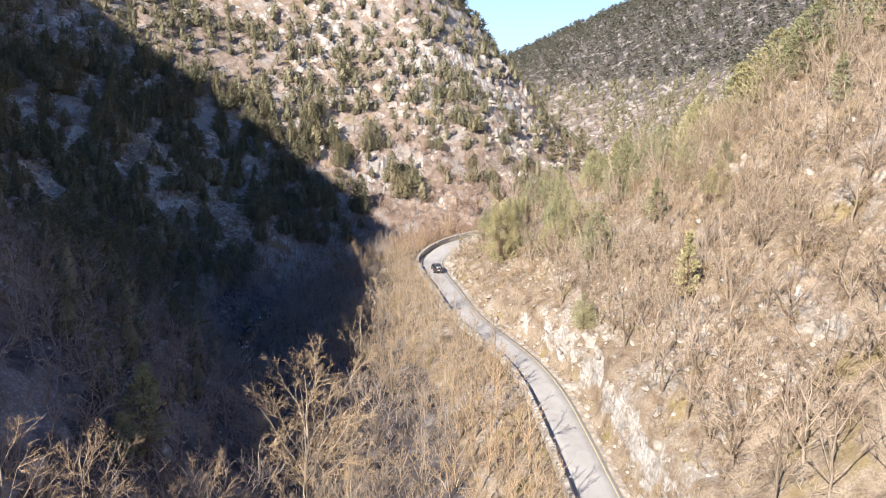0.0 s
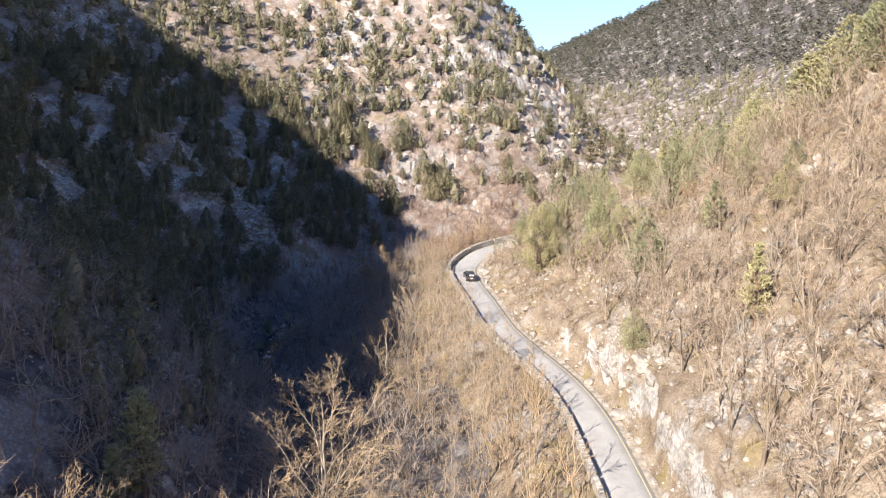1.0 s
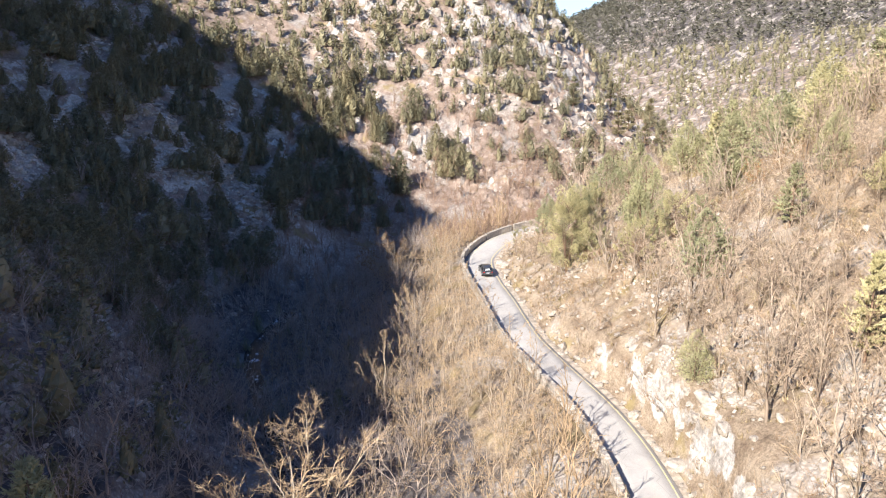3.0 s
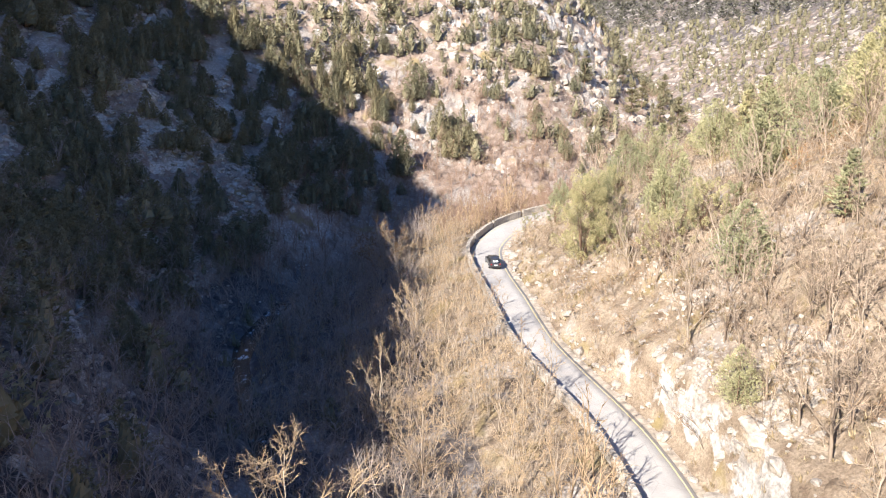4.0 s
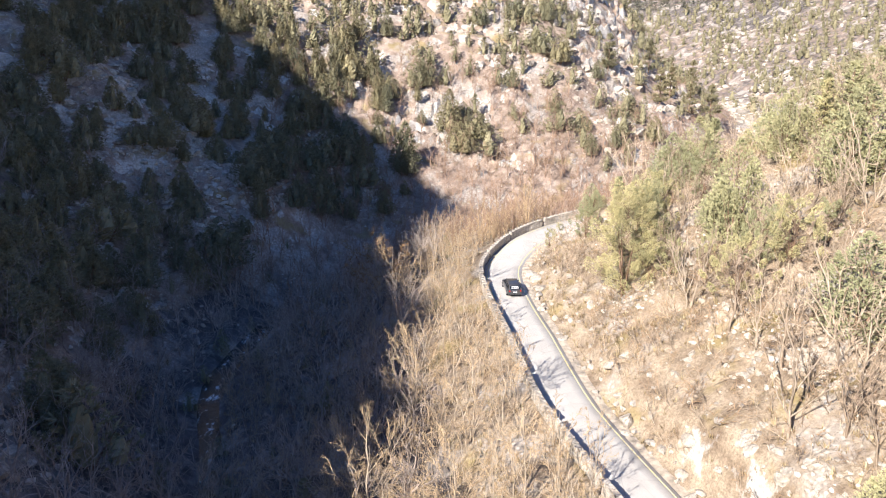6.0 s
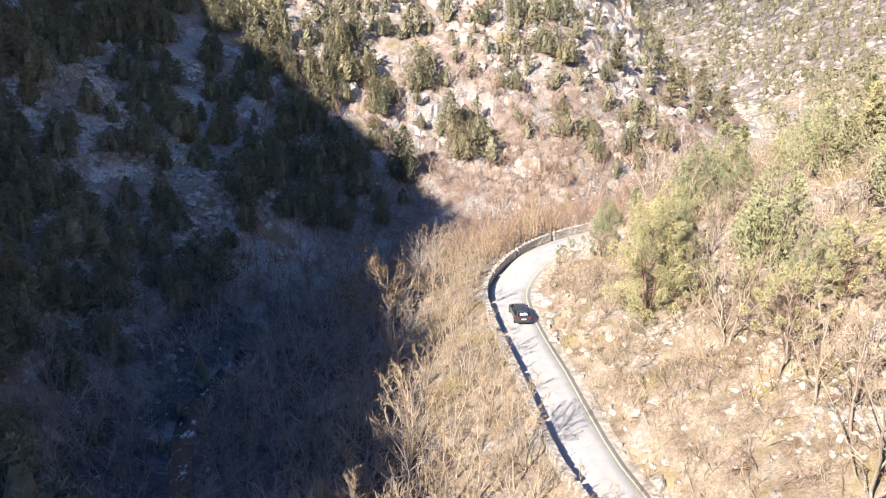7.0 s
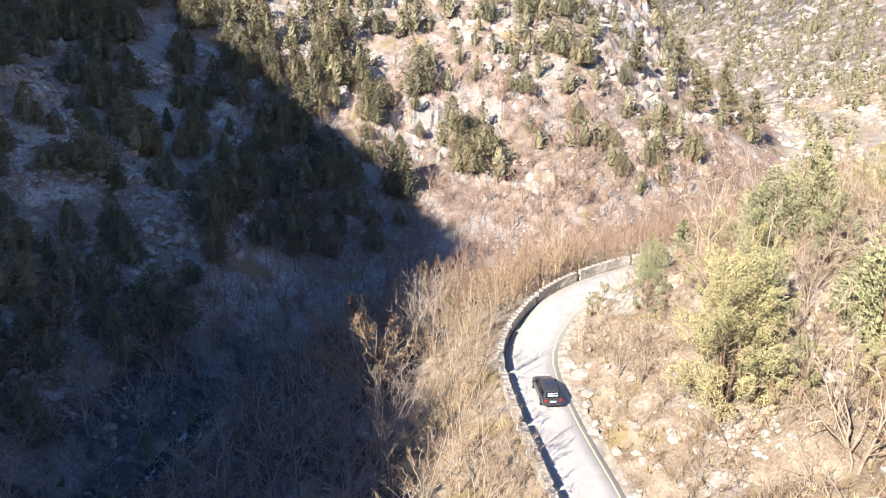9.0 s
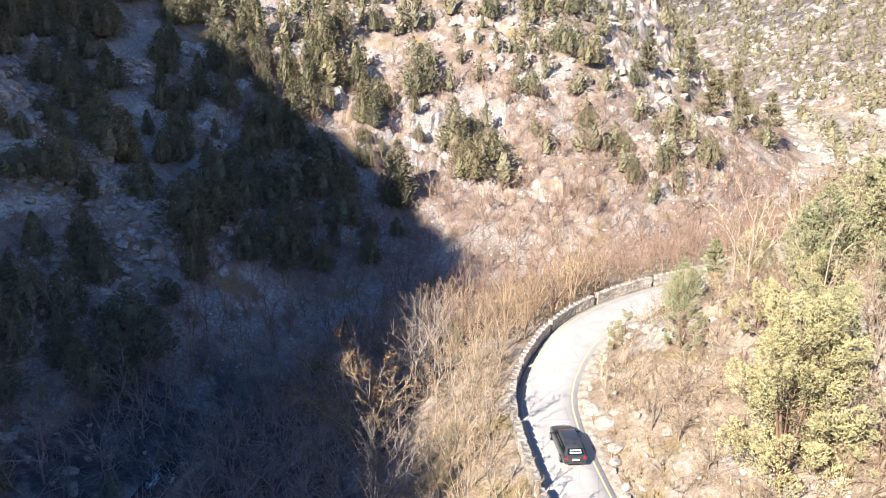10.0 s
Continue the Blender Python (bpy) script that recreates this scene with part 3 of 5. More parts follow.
def pine(rng, height=6.0, width=0.32, base=0.18, whorls=11, arms=6, tufts=5, size=0.34, droop=0.0, round_top=0.5):
    """A conifer of whorled arms that carry sprays of needles. Returns the wood and the needles."""
    wood, crown = Build(), Build()
    top = np.array([rng.normal(0, 0.02), rng.normal(0, 0.02), 1.0]) * height
    foot = np.array([0, 0, -0.5])
    wood.tube(foot, top * 0.5, height * 0.022, height * 0.014, 6)
    wood.tube(top * 0.5, top, height * 0.014, 0.01, 5)
    for i in range(whorls):
        f = base + (1 - base) * (i + rng.uniform(0, 0.7)) / whorls
        u = (f - base) / (1 - base)
        profile = (1 - u) ** (1 - 0.55 * round_top) * min(1.0, 0.45 + 2.2 * u)
        for k in range(arms):
            if rng.random() < 0.14:
                continue
            a = rng.uniform(0, 2 * math.pi)
            length = height * width * profile * rng.uniform(0.6, 1.2) + 0.15
            d = unit(np.array([math.cos(a), math.sin(a), 0.35 * u + 0.12 - droop + rng.normal(0, 0.08)]))
            p = top * f
            wood.tube(p, p + d * length, 0.02 + 0.01 * (1 - u), 0.008, 3)
            for j in range(tufts):
                g = 0.3 + 0.7 * (j + rng.uniform(0, 1)) / tufts
                q = p + d * length * g + rng.normal(0, 0.10 * size / 0.3, 3)
                tuft(crown, q, unit(d * 0.8 + np.array([0, 0, 0.5])), size, rng)
    tuft(crown, top, np.array([0, 0, 1.0]), size, rng, 6)
    return wood.arrays(), crown.arrays()


def heart(crown, rng, outline, height, lo=0.25, hi=0.42):
    """The dense inside of a crown, which lets no light through."""
    rings, sides, k0 = (0.06, 0.2, 0.36, 0.52, 0.68, 0.84), 8, len(crown.v)
    for u in rings:
        for q in range(sides):
            a = q * 2 * math.pi / sides + u * 3
            r = outline(u, a) * rng.uniform(lo, hi)
            crown.v.append((math.cos(a) * r, math.sin(a) * r, u * height))
    for i in range(len(rings) - 1):
        for q in range(sides):
            a, b = k0 + i * sides + q, k0 + i * sides + (q + 1) % sides
            crown.t.extend(((a, b, b + sides), (a, b + sides, a + sides)))


def juniper(rng, height=4.5, width=0.3, sprays=230, size=0.42, peak=0.3, blades=4, leaders=4, core=True):
    """A dense upright conifer of several pointed leaders, with an uneven, feathery outline."""
    wood, crown = Build(), Build()
    tops = [(np.zeros(2), 1.0, 1.0)]
    for k in range(leaders - 1):
        a = k * 6.28 / max(1, leaders - 1) + rng.normal(0, 0.5)
        tops.append((np.array([math.cos(a), math.sin(a)]) * height * width * rng.uniform(0.4, 0.75), rng.uniform(0.45, 0.88), rng.uniform(0.5, 0.75)))
    bole = None
    for (c, tall, fat) in tops:
        e = np.array([c[0], c[1], 0.85 * height * tall])
        ring = wood.limb([(0, 0, -0.5), (c[0] * 0.5, c[1] * 0.5, 0.3 * height * tall), e], [height * 0.018, height * 0.011, 0.01], 4, bole)
        bole = ring[0]
    weight = np.array([t * f for _, t, f in tops])
    for (c, tall, fat), share in zip(tops, weight / weight.sum()):
        lobes = [(rng.uniform(0, 6.28), rng.uniform(0.1, 0.8), rng.uniform(0.65, 1.4)) for _ in range(6)]

        def outline(u, a):
            r = (1 - ((u - peak) / (1 - peak))) ** 0.72 if u > peak else 0.62 + 0.38 * u / peak
            for la, lu, k in lobes:
                r *= 1 + (k - 1) * max(0, math.cos(a - la)) ** 2 * math.exp(-((u - lu) / 0.16) ** 2)
            return r * height * width * fat

        k0 = len(crown.v)
        if core:
            heart(crown, rng, outline, height * tall * 0.88, 0.26, 0.4)
        for q in range(k0, len(crown.v)):
            crown.v[q] = (crown.v[q][0] + c[0], crown.v[q][1] + c[1], crown.v[q][2])
        for _ in range(int(sprays * share)):
            u = rng.uniform(0.02, 1.0)
            a = rng.uniform(0, 2 * math.pi)
            r = outline(u, a) * rng.uniform(0.5, 1.08)
            p = np.array([c[0] + math.cos(a) * r, c[1] + math.sin(a) * r, u * height * tall])
            tuft(crown, p, unit(np.array([math.cos(a) * 0.75, math.sin(a) * 0.75, 0.65])), size, rng, blades)
    return wood.arrays(), crown.arrays()


def plumed(rng, height=11.0, width=0.3, plumes=34, sprays=44, size=0.24, peak=0.3):
    """A large juniper whose crown is made of many upright feathery plumes."""
    wood, crown = Build(), Build()
    for k in range(4):
        a = rng.uniform(0, 2 * math.pi)
        e = np.array([math.cos(a) * 0.1, math.sin(a) * 0.1, 0.7]) * height * rng.uniform(0.7, 1.0)
        wood.tube((0, 0, -0.6), e, height * 0.014, 0.01, 5)
    for k in range(plumes):
        u = (k + rng.uniform(0, 1)) / plumes * 0.86
        a = k * 2.4 + rng.normal(0, 0.4)
        r = ((1 - u) / (1 - peak)) ** 0.8 if u > peak else 0.65 + 0.35 * u / peak
        r *= height * width * rng.uniform(0.35, 1.0)
        foot = np.array([math.cos(a) * r, math.sin(a) * r, u * height])
        length = height * rng.uniform(0.13, 0.22)
        d = unit(np.array([math.cos(a) * 0.45, math.sin(a) * 0.45, 1.0]) + rng.normal(0, 0.15, 3))
        wood.tube(np.array([0, 0, max(0.0, u - 0.08) * height]), foot, 0.035, 0.012, 3)
        for _ in range(sprays):
            f = rng.uniform(0, 1) ** 0.8
            b = rng.uniform(0, 2 * math.pi)
            w = length * 0.36 * math.sin(math.pi * (0.15 + 0.8 * f)) * rng.uniform(0.5, 1.1)
            out = np.array([math.cos(b), math.sin(b), 0.0])
            tuft(crown, foot + d * length * f + out * w, unit(out * 0.7 + d * 0.9), size, rng, 4)
    return wood.arrays(), crown.arrays()


def leafy_low(rng, height, width, n, size):
    """A coarse conifer for distant slopes."""
    b = Build()
    for _ in range(n):
        u = rng.uniform(0.03, 1.0)
        a = rng.uniform(0, 2 * math.pi)
        r = height * width * (1 - u) ** 0.7 * rng.uniform(0.3, 1.0)
        p = np.array([math.cos(a) * r, math.sin(a) * r, u * height])
        tuft(b, p, unit(np.array([math.cos(a), math.sin(a), 0.8])), size, rng, 1)
    return b.arrays()


def both(pair):
    (v, t), (w, s) = pair
    return np.concatenate([v, w]), np.concatenate([t, s + len(v)])


def prototype(name, crown_name, pair, wood_mat, crown_mat, label, category, group):
    """A tree with its trunk and crown as parts, kept aside until it is copied."""
    ob = new(name)
    child("trunk", mesh_from("trunk", *pair[0], wood_mat, True), ob)
    child(crown_name, mesh_from(crown_name, *pair[1], crown_mat), ob)
    return tagged(ob, label, category, group)


def remove_thing(ob):
    for o in (*ob.children_recursive, ob):
        bpy.data.objects.remove(o)


def plant(proto, places):
    """Copies of a prototype: rows of x, y, z, turn, width, height."""
    for x, y, z, a, sx, sz in places:
        copy = copy_thing(proto, pose(x, y, z, 0, 0, math.degrees(a)))
        copy.scale = (sx, sx, sz)


def spots(n, x0, x1, y0, y1, keep, seed, gap=0.0):
    """Random places on the ground of a stretch for which keep(x, y, road distance, stream distance) is above a random number."""
    rng = np.random.default_rng(seed)
    x, y = rng.uniform(x0, x1, n), rng.uniform(y0, y1, n)
    ok = keep(x, y, sample(GDR, x, y), sample(GDS, x, y)) > rng.random(n)
    x, y = x[ok], y[ok]
    if gap:
        cell, held = {}, []
        for i in range(len(x)):
            c = (int(x[i] // gap), int(y[i] // gap))
            if not any((x[j] - x[i]) ** 2 + (y[j] - y[i]) ** 2 < gap * gap for a in (-1, 0, 1) for b in (-1, 0, 1) for j in cell.get((c[0] + a, c[1] + b), ())):
                cell.setdefault(c, []).append(i)
                held.append(i)
        x, y = x[held], y[held]
    return np.stack([x, y, sample(GZ, x, y)], 1)


def dressed(p, rng, lo, hi, fat=0.2):
    """Adds a turn, a width and a height to places."""
    n = len(p)
    h = rng.uniform(lo, hi, n)
    return np.column_stack([p, rng.uniform(0, 6.28, n), h * rng.uniform(1 - fat, 1 + fat, n), h])


def at(x, y, size, turn=0.0, wide=1.0):
    return (x, y, float(sample(GZ, x, y)), turn, size * wide, size)


# bare trees: saplings on the strip between road and stream, and trees in the shade and on the sunny slope
rng = np.random.default_rng(11)
GRAND = [crowned_tree(rng, 7.0, w, l, 12, 7, 6, 4, 1, 0.9, 0.008) for w, l in ((0.36, 0.22), (0.33, 0.3), (0.4, 0.26))]
GRAND.append(crowned_tree(rng, 7.0, 0.33, 0.2, 17, 9, 7, 5, 1, 0.8, 0.0078))
OAK = [crowned_tree(rng, 7.0, 0.34, 0.34, 8, 6, 5, 3, 1, 1.25, 0.0115, 0.08), crowned_tree(rng, 7.0, 0.32, 0.38, 6, 5, 5, 3, 2, 1.25, 0.0115), crowned_tree(rng, 7.0, 0.27, 0.4, 8, 6, 5, 3, 1, 1.2, 0.0115, 0.12),
       crowned_tree(rng, 7.0, 0.4, 0.3, 9, 6, 5, 3, 1, 1.3, 0.0115, 0.05), crowned_tree(rng, 7.0, 0.3, 0.36, 6, 5, 5, 3, 3, 1.2, 0.0115)]
SHADE_TREES = [bare_tree(rng, 7.0, 1, 0.34, (4, 4, 4), 38, 0.09, 1.0, 0.15, 0.018) for _ in range(4)]
HAZE = [crowned_tree(rng, 7.0, w, 0.32, 6, 4, 6, 0, n, 1.1, 0.016) for w, n in ((0.34, 1), (0.3, 2), (0.28, 1))]
SAPLING = [crowned_tree(rng, 7.0, w, l, n, 5, 5, 4, k, 0.85, 0.0095, 0.06) for w, l, n, k in ((0.2, 0.3, 8, 1), (0.24, 0.26, 6, 2), (0.27, 0.24, 5, 3), (0.17, 0.34, 8, 1), (0.22, 0.3, 6, 2), (0.26, 0.3, 9, 1))]
THIN = [crowned_tree(rng, 7.0, w, 0.24, 6, 4, 5, 0, n, 1.0, 0.017) for w, n in ((0.26, 1), (0.24, 2), (0.3, 1), (0.22, 1))]
SHRUB = [bare_tree(rng, 2.6, 3, 0.28, (3, 4), 40, 0.04, 0.9, 0.9, 0.015) for _ in range(4)]


def thickets(name, variants, rows, wood_mat, twig_mat, label, category):
    """A thing of kind stuff out of many bare plants."""
    ob = tagged(new(name), label, category, kind="stuff")
    rows = [(i % len(variants), *r) for i, r in enumerate(rows)]
    tagged(child("wood", scattered("wood", [v[0] for v in variants], rows, wood_mat), ob), kind="stuff")
    tagged(child("brushwood", scattered("brushwood", [v[1] for v in variants], rows, twig_mat), ob), kind="stuff")


grand = [prototype("bare_tree", "crown", o, BARK, TWIG, "large leafless tree with a broad pale crown of twigs", "tree", "large bare trees") for o in GRAND]
oaks = [prototype("bare_tree", "crown", o, DARKBARK, ASH, "leafless spreading tree with pale grey twigs on the slope", "tree", "bare trees") for o in OAK]
saps = [prototype("sapling", "crown", o, BARK, TWIG, "slender leafless tan sapling clump beside the road", "tree", "saplings by the road") for o in SAPLING]
LEAFY = []
for (v, t), (w, u) in OAK[:2]:
    b = Build()
    for k in rng.choice(len(w), 520):
        tuft(b, w[k].astype(float), unit(rng.normal(0, 1, 3)), 0.13, rng, 2)
    LEAFY.append(((v, t), both(((w, u), b.arrays()))))
browns = [prototype("withered_oak", "crown", o, BARK, BROWN, "oak with withered brown leaves on its twigs", "tree", "withered oaks") for o in LEAFY]

# single bare trees that stand out
for i, row in enumerate([at(-10.8, 39.6, 2.35, 0, 1.3), at(-24.2, 16.8, 1.35, 1, 1.15), at(-17.4, 24, 1.45, 2, 0.8), at(-9.5, 28, 1.5, 3, 1.1), at(-5, 27, 1.5, 1), at(-20, 19, 1.2, 4, 1.2), at(-28, 13, 1.3, 2, 1.2),
                         at(-3.1, 123.6, 1.2, 0, 0.75), at(-0.4, 122.6, 1.05, 2, 0.75), at(-6, 66, 1.5, 3), at(-3.2, 79, 1.35, 5), at(-8, 71, 1.3, 1), at(-1.5, 56, 1.45, 2), at(0.5, 64, 1.2, 5),
                         at(38, 58, 1.15, 1), at(42, 52, 1.2, 2), at(36, 47, 1.1, 3), at(45, 60, 1.2, 4), at(33, 33, 1.05, 5), at(31, 41, 0.95, 1), at(47, 46, 1.15, 2), at(50, 55, 1.2, 3)]):
    plant(grand[3 if i == 0 else i % 3], [row])
plant(browns[0], [at(-9.6, 107.5, 1.5, 4, 1.25)])
for i, row in enumerate([at(13, 99.6, 0.62, 1, 1.3), at(14.4, 97.6, 0.55, 2, 1.3), at(12.4, 103.2, 0.5, 3, 1.3), at(15.2, 94.2, 0.5, 4, 1.3), at(15, 100.8, 0.5, 5, 1.3)]):
    plant(oaks[i % 5], [row])
plant(grand[2], [at(-7.6, 104.5, 1.35, 5, 1.1)])
for i, row in enumerate([at(38, 76, 0.6, 2), at(41, 73, 0.7, 4), at(14.5, 165, 0.5), at(19, 176, 0.55, 1), at(30, 186, 0.5, 2), at(5, 172, 0.5, 3), at(10, 177, 0.5, 3)]):
    plant(browns[i % 2], [row])

keep_strip = lambda x, y, dr, ds: ((dr < -4.2) & (ds > 2)) * np.where(dr > -24, 0.95, 0.5) * (np.hypot(x + 10.8, y - 40) > 4.5)
strip = spots(14000, -40, 16, 5, 135, keep_strip, 3, 2.05)
strip = strip[np.argsort(np.abs(strip[:, 1] - 75) + 2.5 * np.abs(strip[:, 0] + 4), kind="stable")]
sizes = np.interp(sample(GDR, strip[:, 0], strip[:, 1]), [-24, -14, -9, -4], [0.55, 0.75, 1.05, 0.95])[:, None]
sizes *= np.where((strip[:, 1] > 94) & (sample(GDR, strip[:, 0], strip[:, 1]) < -9), 0.7, 1)[:, None]
strip = dressed(strip, rng, 0.6, 1.3, 0.3) * np.column_stack([np.ones((len(strip), 4)), sizes, sizes])
near, rest = strip[:280], strip[280:]
for k in range(6):
    plant(saps[k], near[k::6])
thickets("bare_thicket", THIN, rest, TWIG, TWIG, "dense leafless tan thicket on the valley floor", "thicket")

# bare trees on the sunny slope and beyond the bend
keep_sun = lambda x, y, dr, ds: np.where(dr > 7, np.where(y < 74, 0.95, 0.4), 0) * np.where(x < 62, 1, 0.3)
sunny = dressed(spots(1400, 22, 75, 5, 130, keep_sun, 5, 2.4), rng, 0.75, 1.4)
for k in range(5):
    plant(oaks[k], sunny[:200][k::5])
thickets("slope_thicket", HAZE, sunny[200:], BARK, ASH, "leafless trees on the sunny hillside", "thicket")
keep_bend = lambda x, y, dr, ds: ((dr < -4) & (np.abs(ds) > 1.5)) * np.where(ds > 0, 0.9, np.exp(-np.abs(ds) / 24.0))
bend = dressed(spots(7200, -40, 70, 118, 200, keep_bend, 6, 1.9), rng, 0.45, 0.95)
thickets("bare_woods", THIN, bend, RUSSET, RUSSET, "leafless russet-brown woodland at the foot of the cliff", "woods")
# valley-bottom trees, with the shade put into their twig colour
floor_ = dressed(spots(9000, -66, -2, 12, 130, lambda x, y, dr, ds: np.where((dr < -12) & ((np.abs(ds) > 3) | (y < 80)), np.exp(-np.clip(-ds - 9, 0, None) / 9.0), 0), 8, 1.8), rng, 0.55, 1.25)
thickets("shaded_woods", SHADE_TREES, floor_, SHADE_TWIG, SHADE_TWIG, "leafless trees in the shaded valley bottom, twigs toned grey for the shade", "woods")

# low bare shrubs over the slopes
keep_shrub = lambda x, y, dr, ds: np.where((dr < -3.6) & (ds > 3) & (y > 20) & (y < 130), np.where(dr > -16, 0.5, 0.3), 0) + np.where((dr > 4.0) | (y > 172) & (dr > -12), np.where(dr < 62, 0.9, 0.25), np.where(ds < -6, np.where((y > 130) & (x > -26), 1.0, np.where((y < 110) | (x > -22), 0.5, 0.12)) * np.exp(-np.clip(-ds - 30, 0, None) / 25), 0)) * np.where(y > 140, 0.7, 1)
low = dressed(spots(9000, -75, 150, 8, 300, keep_shrub, 12, 1.55), rng, 0.5, 1.3)
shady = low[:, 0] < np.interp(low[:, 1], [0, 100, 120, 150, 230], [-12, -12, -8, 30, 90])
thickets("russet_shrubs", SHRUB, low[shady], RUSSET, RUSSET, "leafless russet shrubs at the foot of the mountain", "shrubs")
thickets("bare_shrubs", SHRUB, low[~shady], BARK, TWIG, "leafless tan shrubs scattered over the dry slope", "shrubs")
scrub = dressed(spots(5200, 6, 80, 12, 128, lambda x, y, dr, ds: np.where(dr > 4.2, 0.25 + 0.75 * step01(fbm(x, y, 0.09, 3, 45), 0.42, 0.6), 0), 14, 1.5), rng, 0.5, 1.25)
thickets("brown_scrub", SHRUB, scrub, DARKBARK, SCRUB, "low brown leafless scrub on the sunny bank", "shrubs")
for o in grand + oaks + saps + browns:
    remove_thing(o)

# conifers
PINES = [juniper(rng, 6.0, 0.36, 2600, 0.15, 0.42, 4, 5, False), pine(rng, 6.0, 0.30, 0.12, 15, 8, 8, 0.24, 0.0, 0.5), juniper(rng, 6.0, 0.42, 2900, 0.155, 0.45, 4, 6, False)]
CEDARS = [pine(rng, 7.0, 0.34, 0.05, 10, 9, 7, 0.36, 0.16, 0.2)]
JUNIPERS = [juniper(rng, 4.5, 0.34, 1200, 0.17, 0.3, 4, 4), juniper(rng, 4.5, 0.42, 1300, 0.17, 0.32, 4, 5), juniper(rng, 4.5, 0.25, 1000, 0.17, 0.28, 4, 3), juniper(rng, 4.5, 0.3, 1100, 0.17, 0.25, 4, 3), juniper(rng, 4.5, 0.48, 1300, 0.18, 0.35, 4, 6)]
pines = [prototype("pine_tree", "crown", p, PINEBARK, PINE, "bushy yellow-green pine on the sunny slope", "tree", "pines") for p in PINES]
cedars = [prototype("pine_tree", "crown", p, PINEBARK, JUNIPER, "layered dark green pine on the rocky spur", "tree", "layered pines") for p in CEDARS]
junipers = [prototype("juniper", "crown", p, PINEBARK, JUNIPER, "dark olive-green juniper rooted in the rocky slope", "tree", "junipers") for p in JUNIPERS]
TALL = [plumed(rng, 11.0, 0.30, 54, 230, 0.105), plumed(rng, 11.0, 0.26, 48, 220, 0.105)]
BUSH = [plumed(rng, 5.0, 0.46, 26, 130, 0.095, 0.35), plumed(rng, 5.0, 0.56, 28, 130, 0.095, 0.35)]
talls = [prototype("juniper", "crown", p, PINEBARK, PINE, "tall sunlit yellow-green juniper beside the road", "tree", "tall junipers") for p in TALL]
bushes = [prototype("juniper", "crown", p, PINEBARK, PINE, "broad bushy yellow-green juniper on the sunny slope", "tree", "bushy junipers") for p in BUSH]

# conifers that stand out
for i, row in enumerate([at(18.6, 91.8, 1.14, 0, 1.0), at(20.6, 93.6, 0.95, 1, 1.05), at(22.6, 97, 0.7, 4)]):
    plant(talls[i % 2], [row])
for i, row in enumerate([at(22.8, 89.6, 0.9, 4), at(25.2, 78, 1.15, 5), at(27.6, 80, 1.1, 2), at(29.4, 78.2, 1.2, 1), at(31, 84, 0.9, 3), at(17.2, 107.2, 0.85, 2), at(13.4, 113.6, 0.55, 1, 0.9), at(15.2, 116.6, 0.5, 3), at(29.5, 101, 1.2, 1),
                         at(24.5, 103, 1.1, 3), at(26, 88, 0.7, 2), at(33, 79, 0.8, 3), at(30, 96, 0.8, 5), at(21.5, 104, 0.8)]):
    plant(bushes[i % 2], [row])
for i, row in enumerate([at(29.3, 91, 1.8, 2, 0.8), at(32.3, 42, 1.4, 5, 0.75), at(40.7, 90, 1.7, 3), at(50, 105, 1.4, 3), at(36.5, 63.5, 1.1, 5), at(27.5, 107.5, 1.25, 1), at(31.5, 110.5, 1.35, 2), at(34.5, 113, 1.3, 3), at(38, 100, 1.3, 5), at(33, 118, 1.2),
                         at(56.5, 80, 2.0, 0, 1.2), at(60.5, 77, 2.1, 1, 1.2), at(52, 86, 1.7, 2, 1.2), at(64, 83, 2.1, 3, 1.2), at(48, 92, 1.5, 4), at(55, 92, 1.7, 5), at(58, 86, 1.8, 1, 1.2), at(66, 74, 2.1, 2, 1.2), at(62, 70, 1.8, 5, 1.2), at(44, 99, 1.3, 0), at(58, 100, 1.4, 1),
                         at(68, 62, 2.0, 2, 1.2), at(72, 68, 2.1, 3, 1.2), at(75, 60, 2.0, 1, 1.2), at(40, 107, 1.25, 2), at(46, 108, 1.3, 2), at(52, 112, 1.3, 4), at(20, 116.5, 0.8, 3), at(24, 120, 0.9, 4), at(29, 123, 1.0, 5), at(18.5, 112, 0.75, 2),
                         at(36, 121, 1.1, 1), at(42, 117, 1.2, 2)]):
    plant(pines[i % 3], [row])
plant(pines[0], [at(23.2, 51.5, 0.78, 4, 1.0)])
plant(pines[1], [at(-24.6, 30.6, 1.6, 1, 0.95), at(-25.5, 27.5, 0.9, 2)])
plant(junipers[2], [at(-1.2, 121.5, 0.8, 2), at(-11, 171.2, 2.5, 0, 1.2), at(-18.4, 184.2, 1.8, 3), at(-32.7, 187, 2.0, 1), at(-28.6, 185.7, 1.6, 4), at(-40.4, 194.5, 2.1, 2), at(-45.9, 189.1, 2.1, 5)])
plant(junipers[0], [at(-1.7, 184.1, 2.2, 4), at(-8.4, 194.4, 2.1, 2), at(31, 181.7, 1.15, 2), at(24.4, 195, 0.9, 1), at(-28.1, 197.1, 2.1, 3), at(-37.6, 186.8, 1.6, 0), at(-25.2, 201.8, 1.7, 2), at(-20.5, 192.8, 1.5, 1), at(7, 215.2, 1.4, 5), at(-18.4, 207.2, 1.35, 2)])
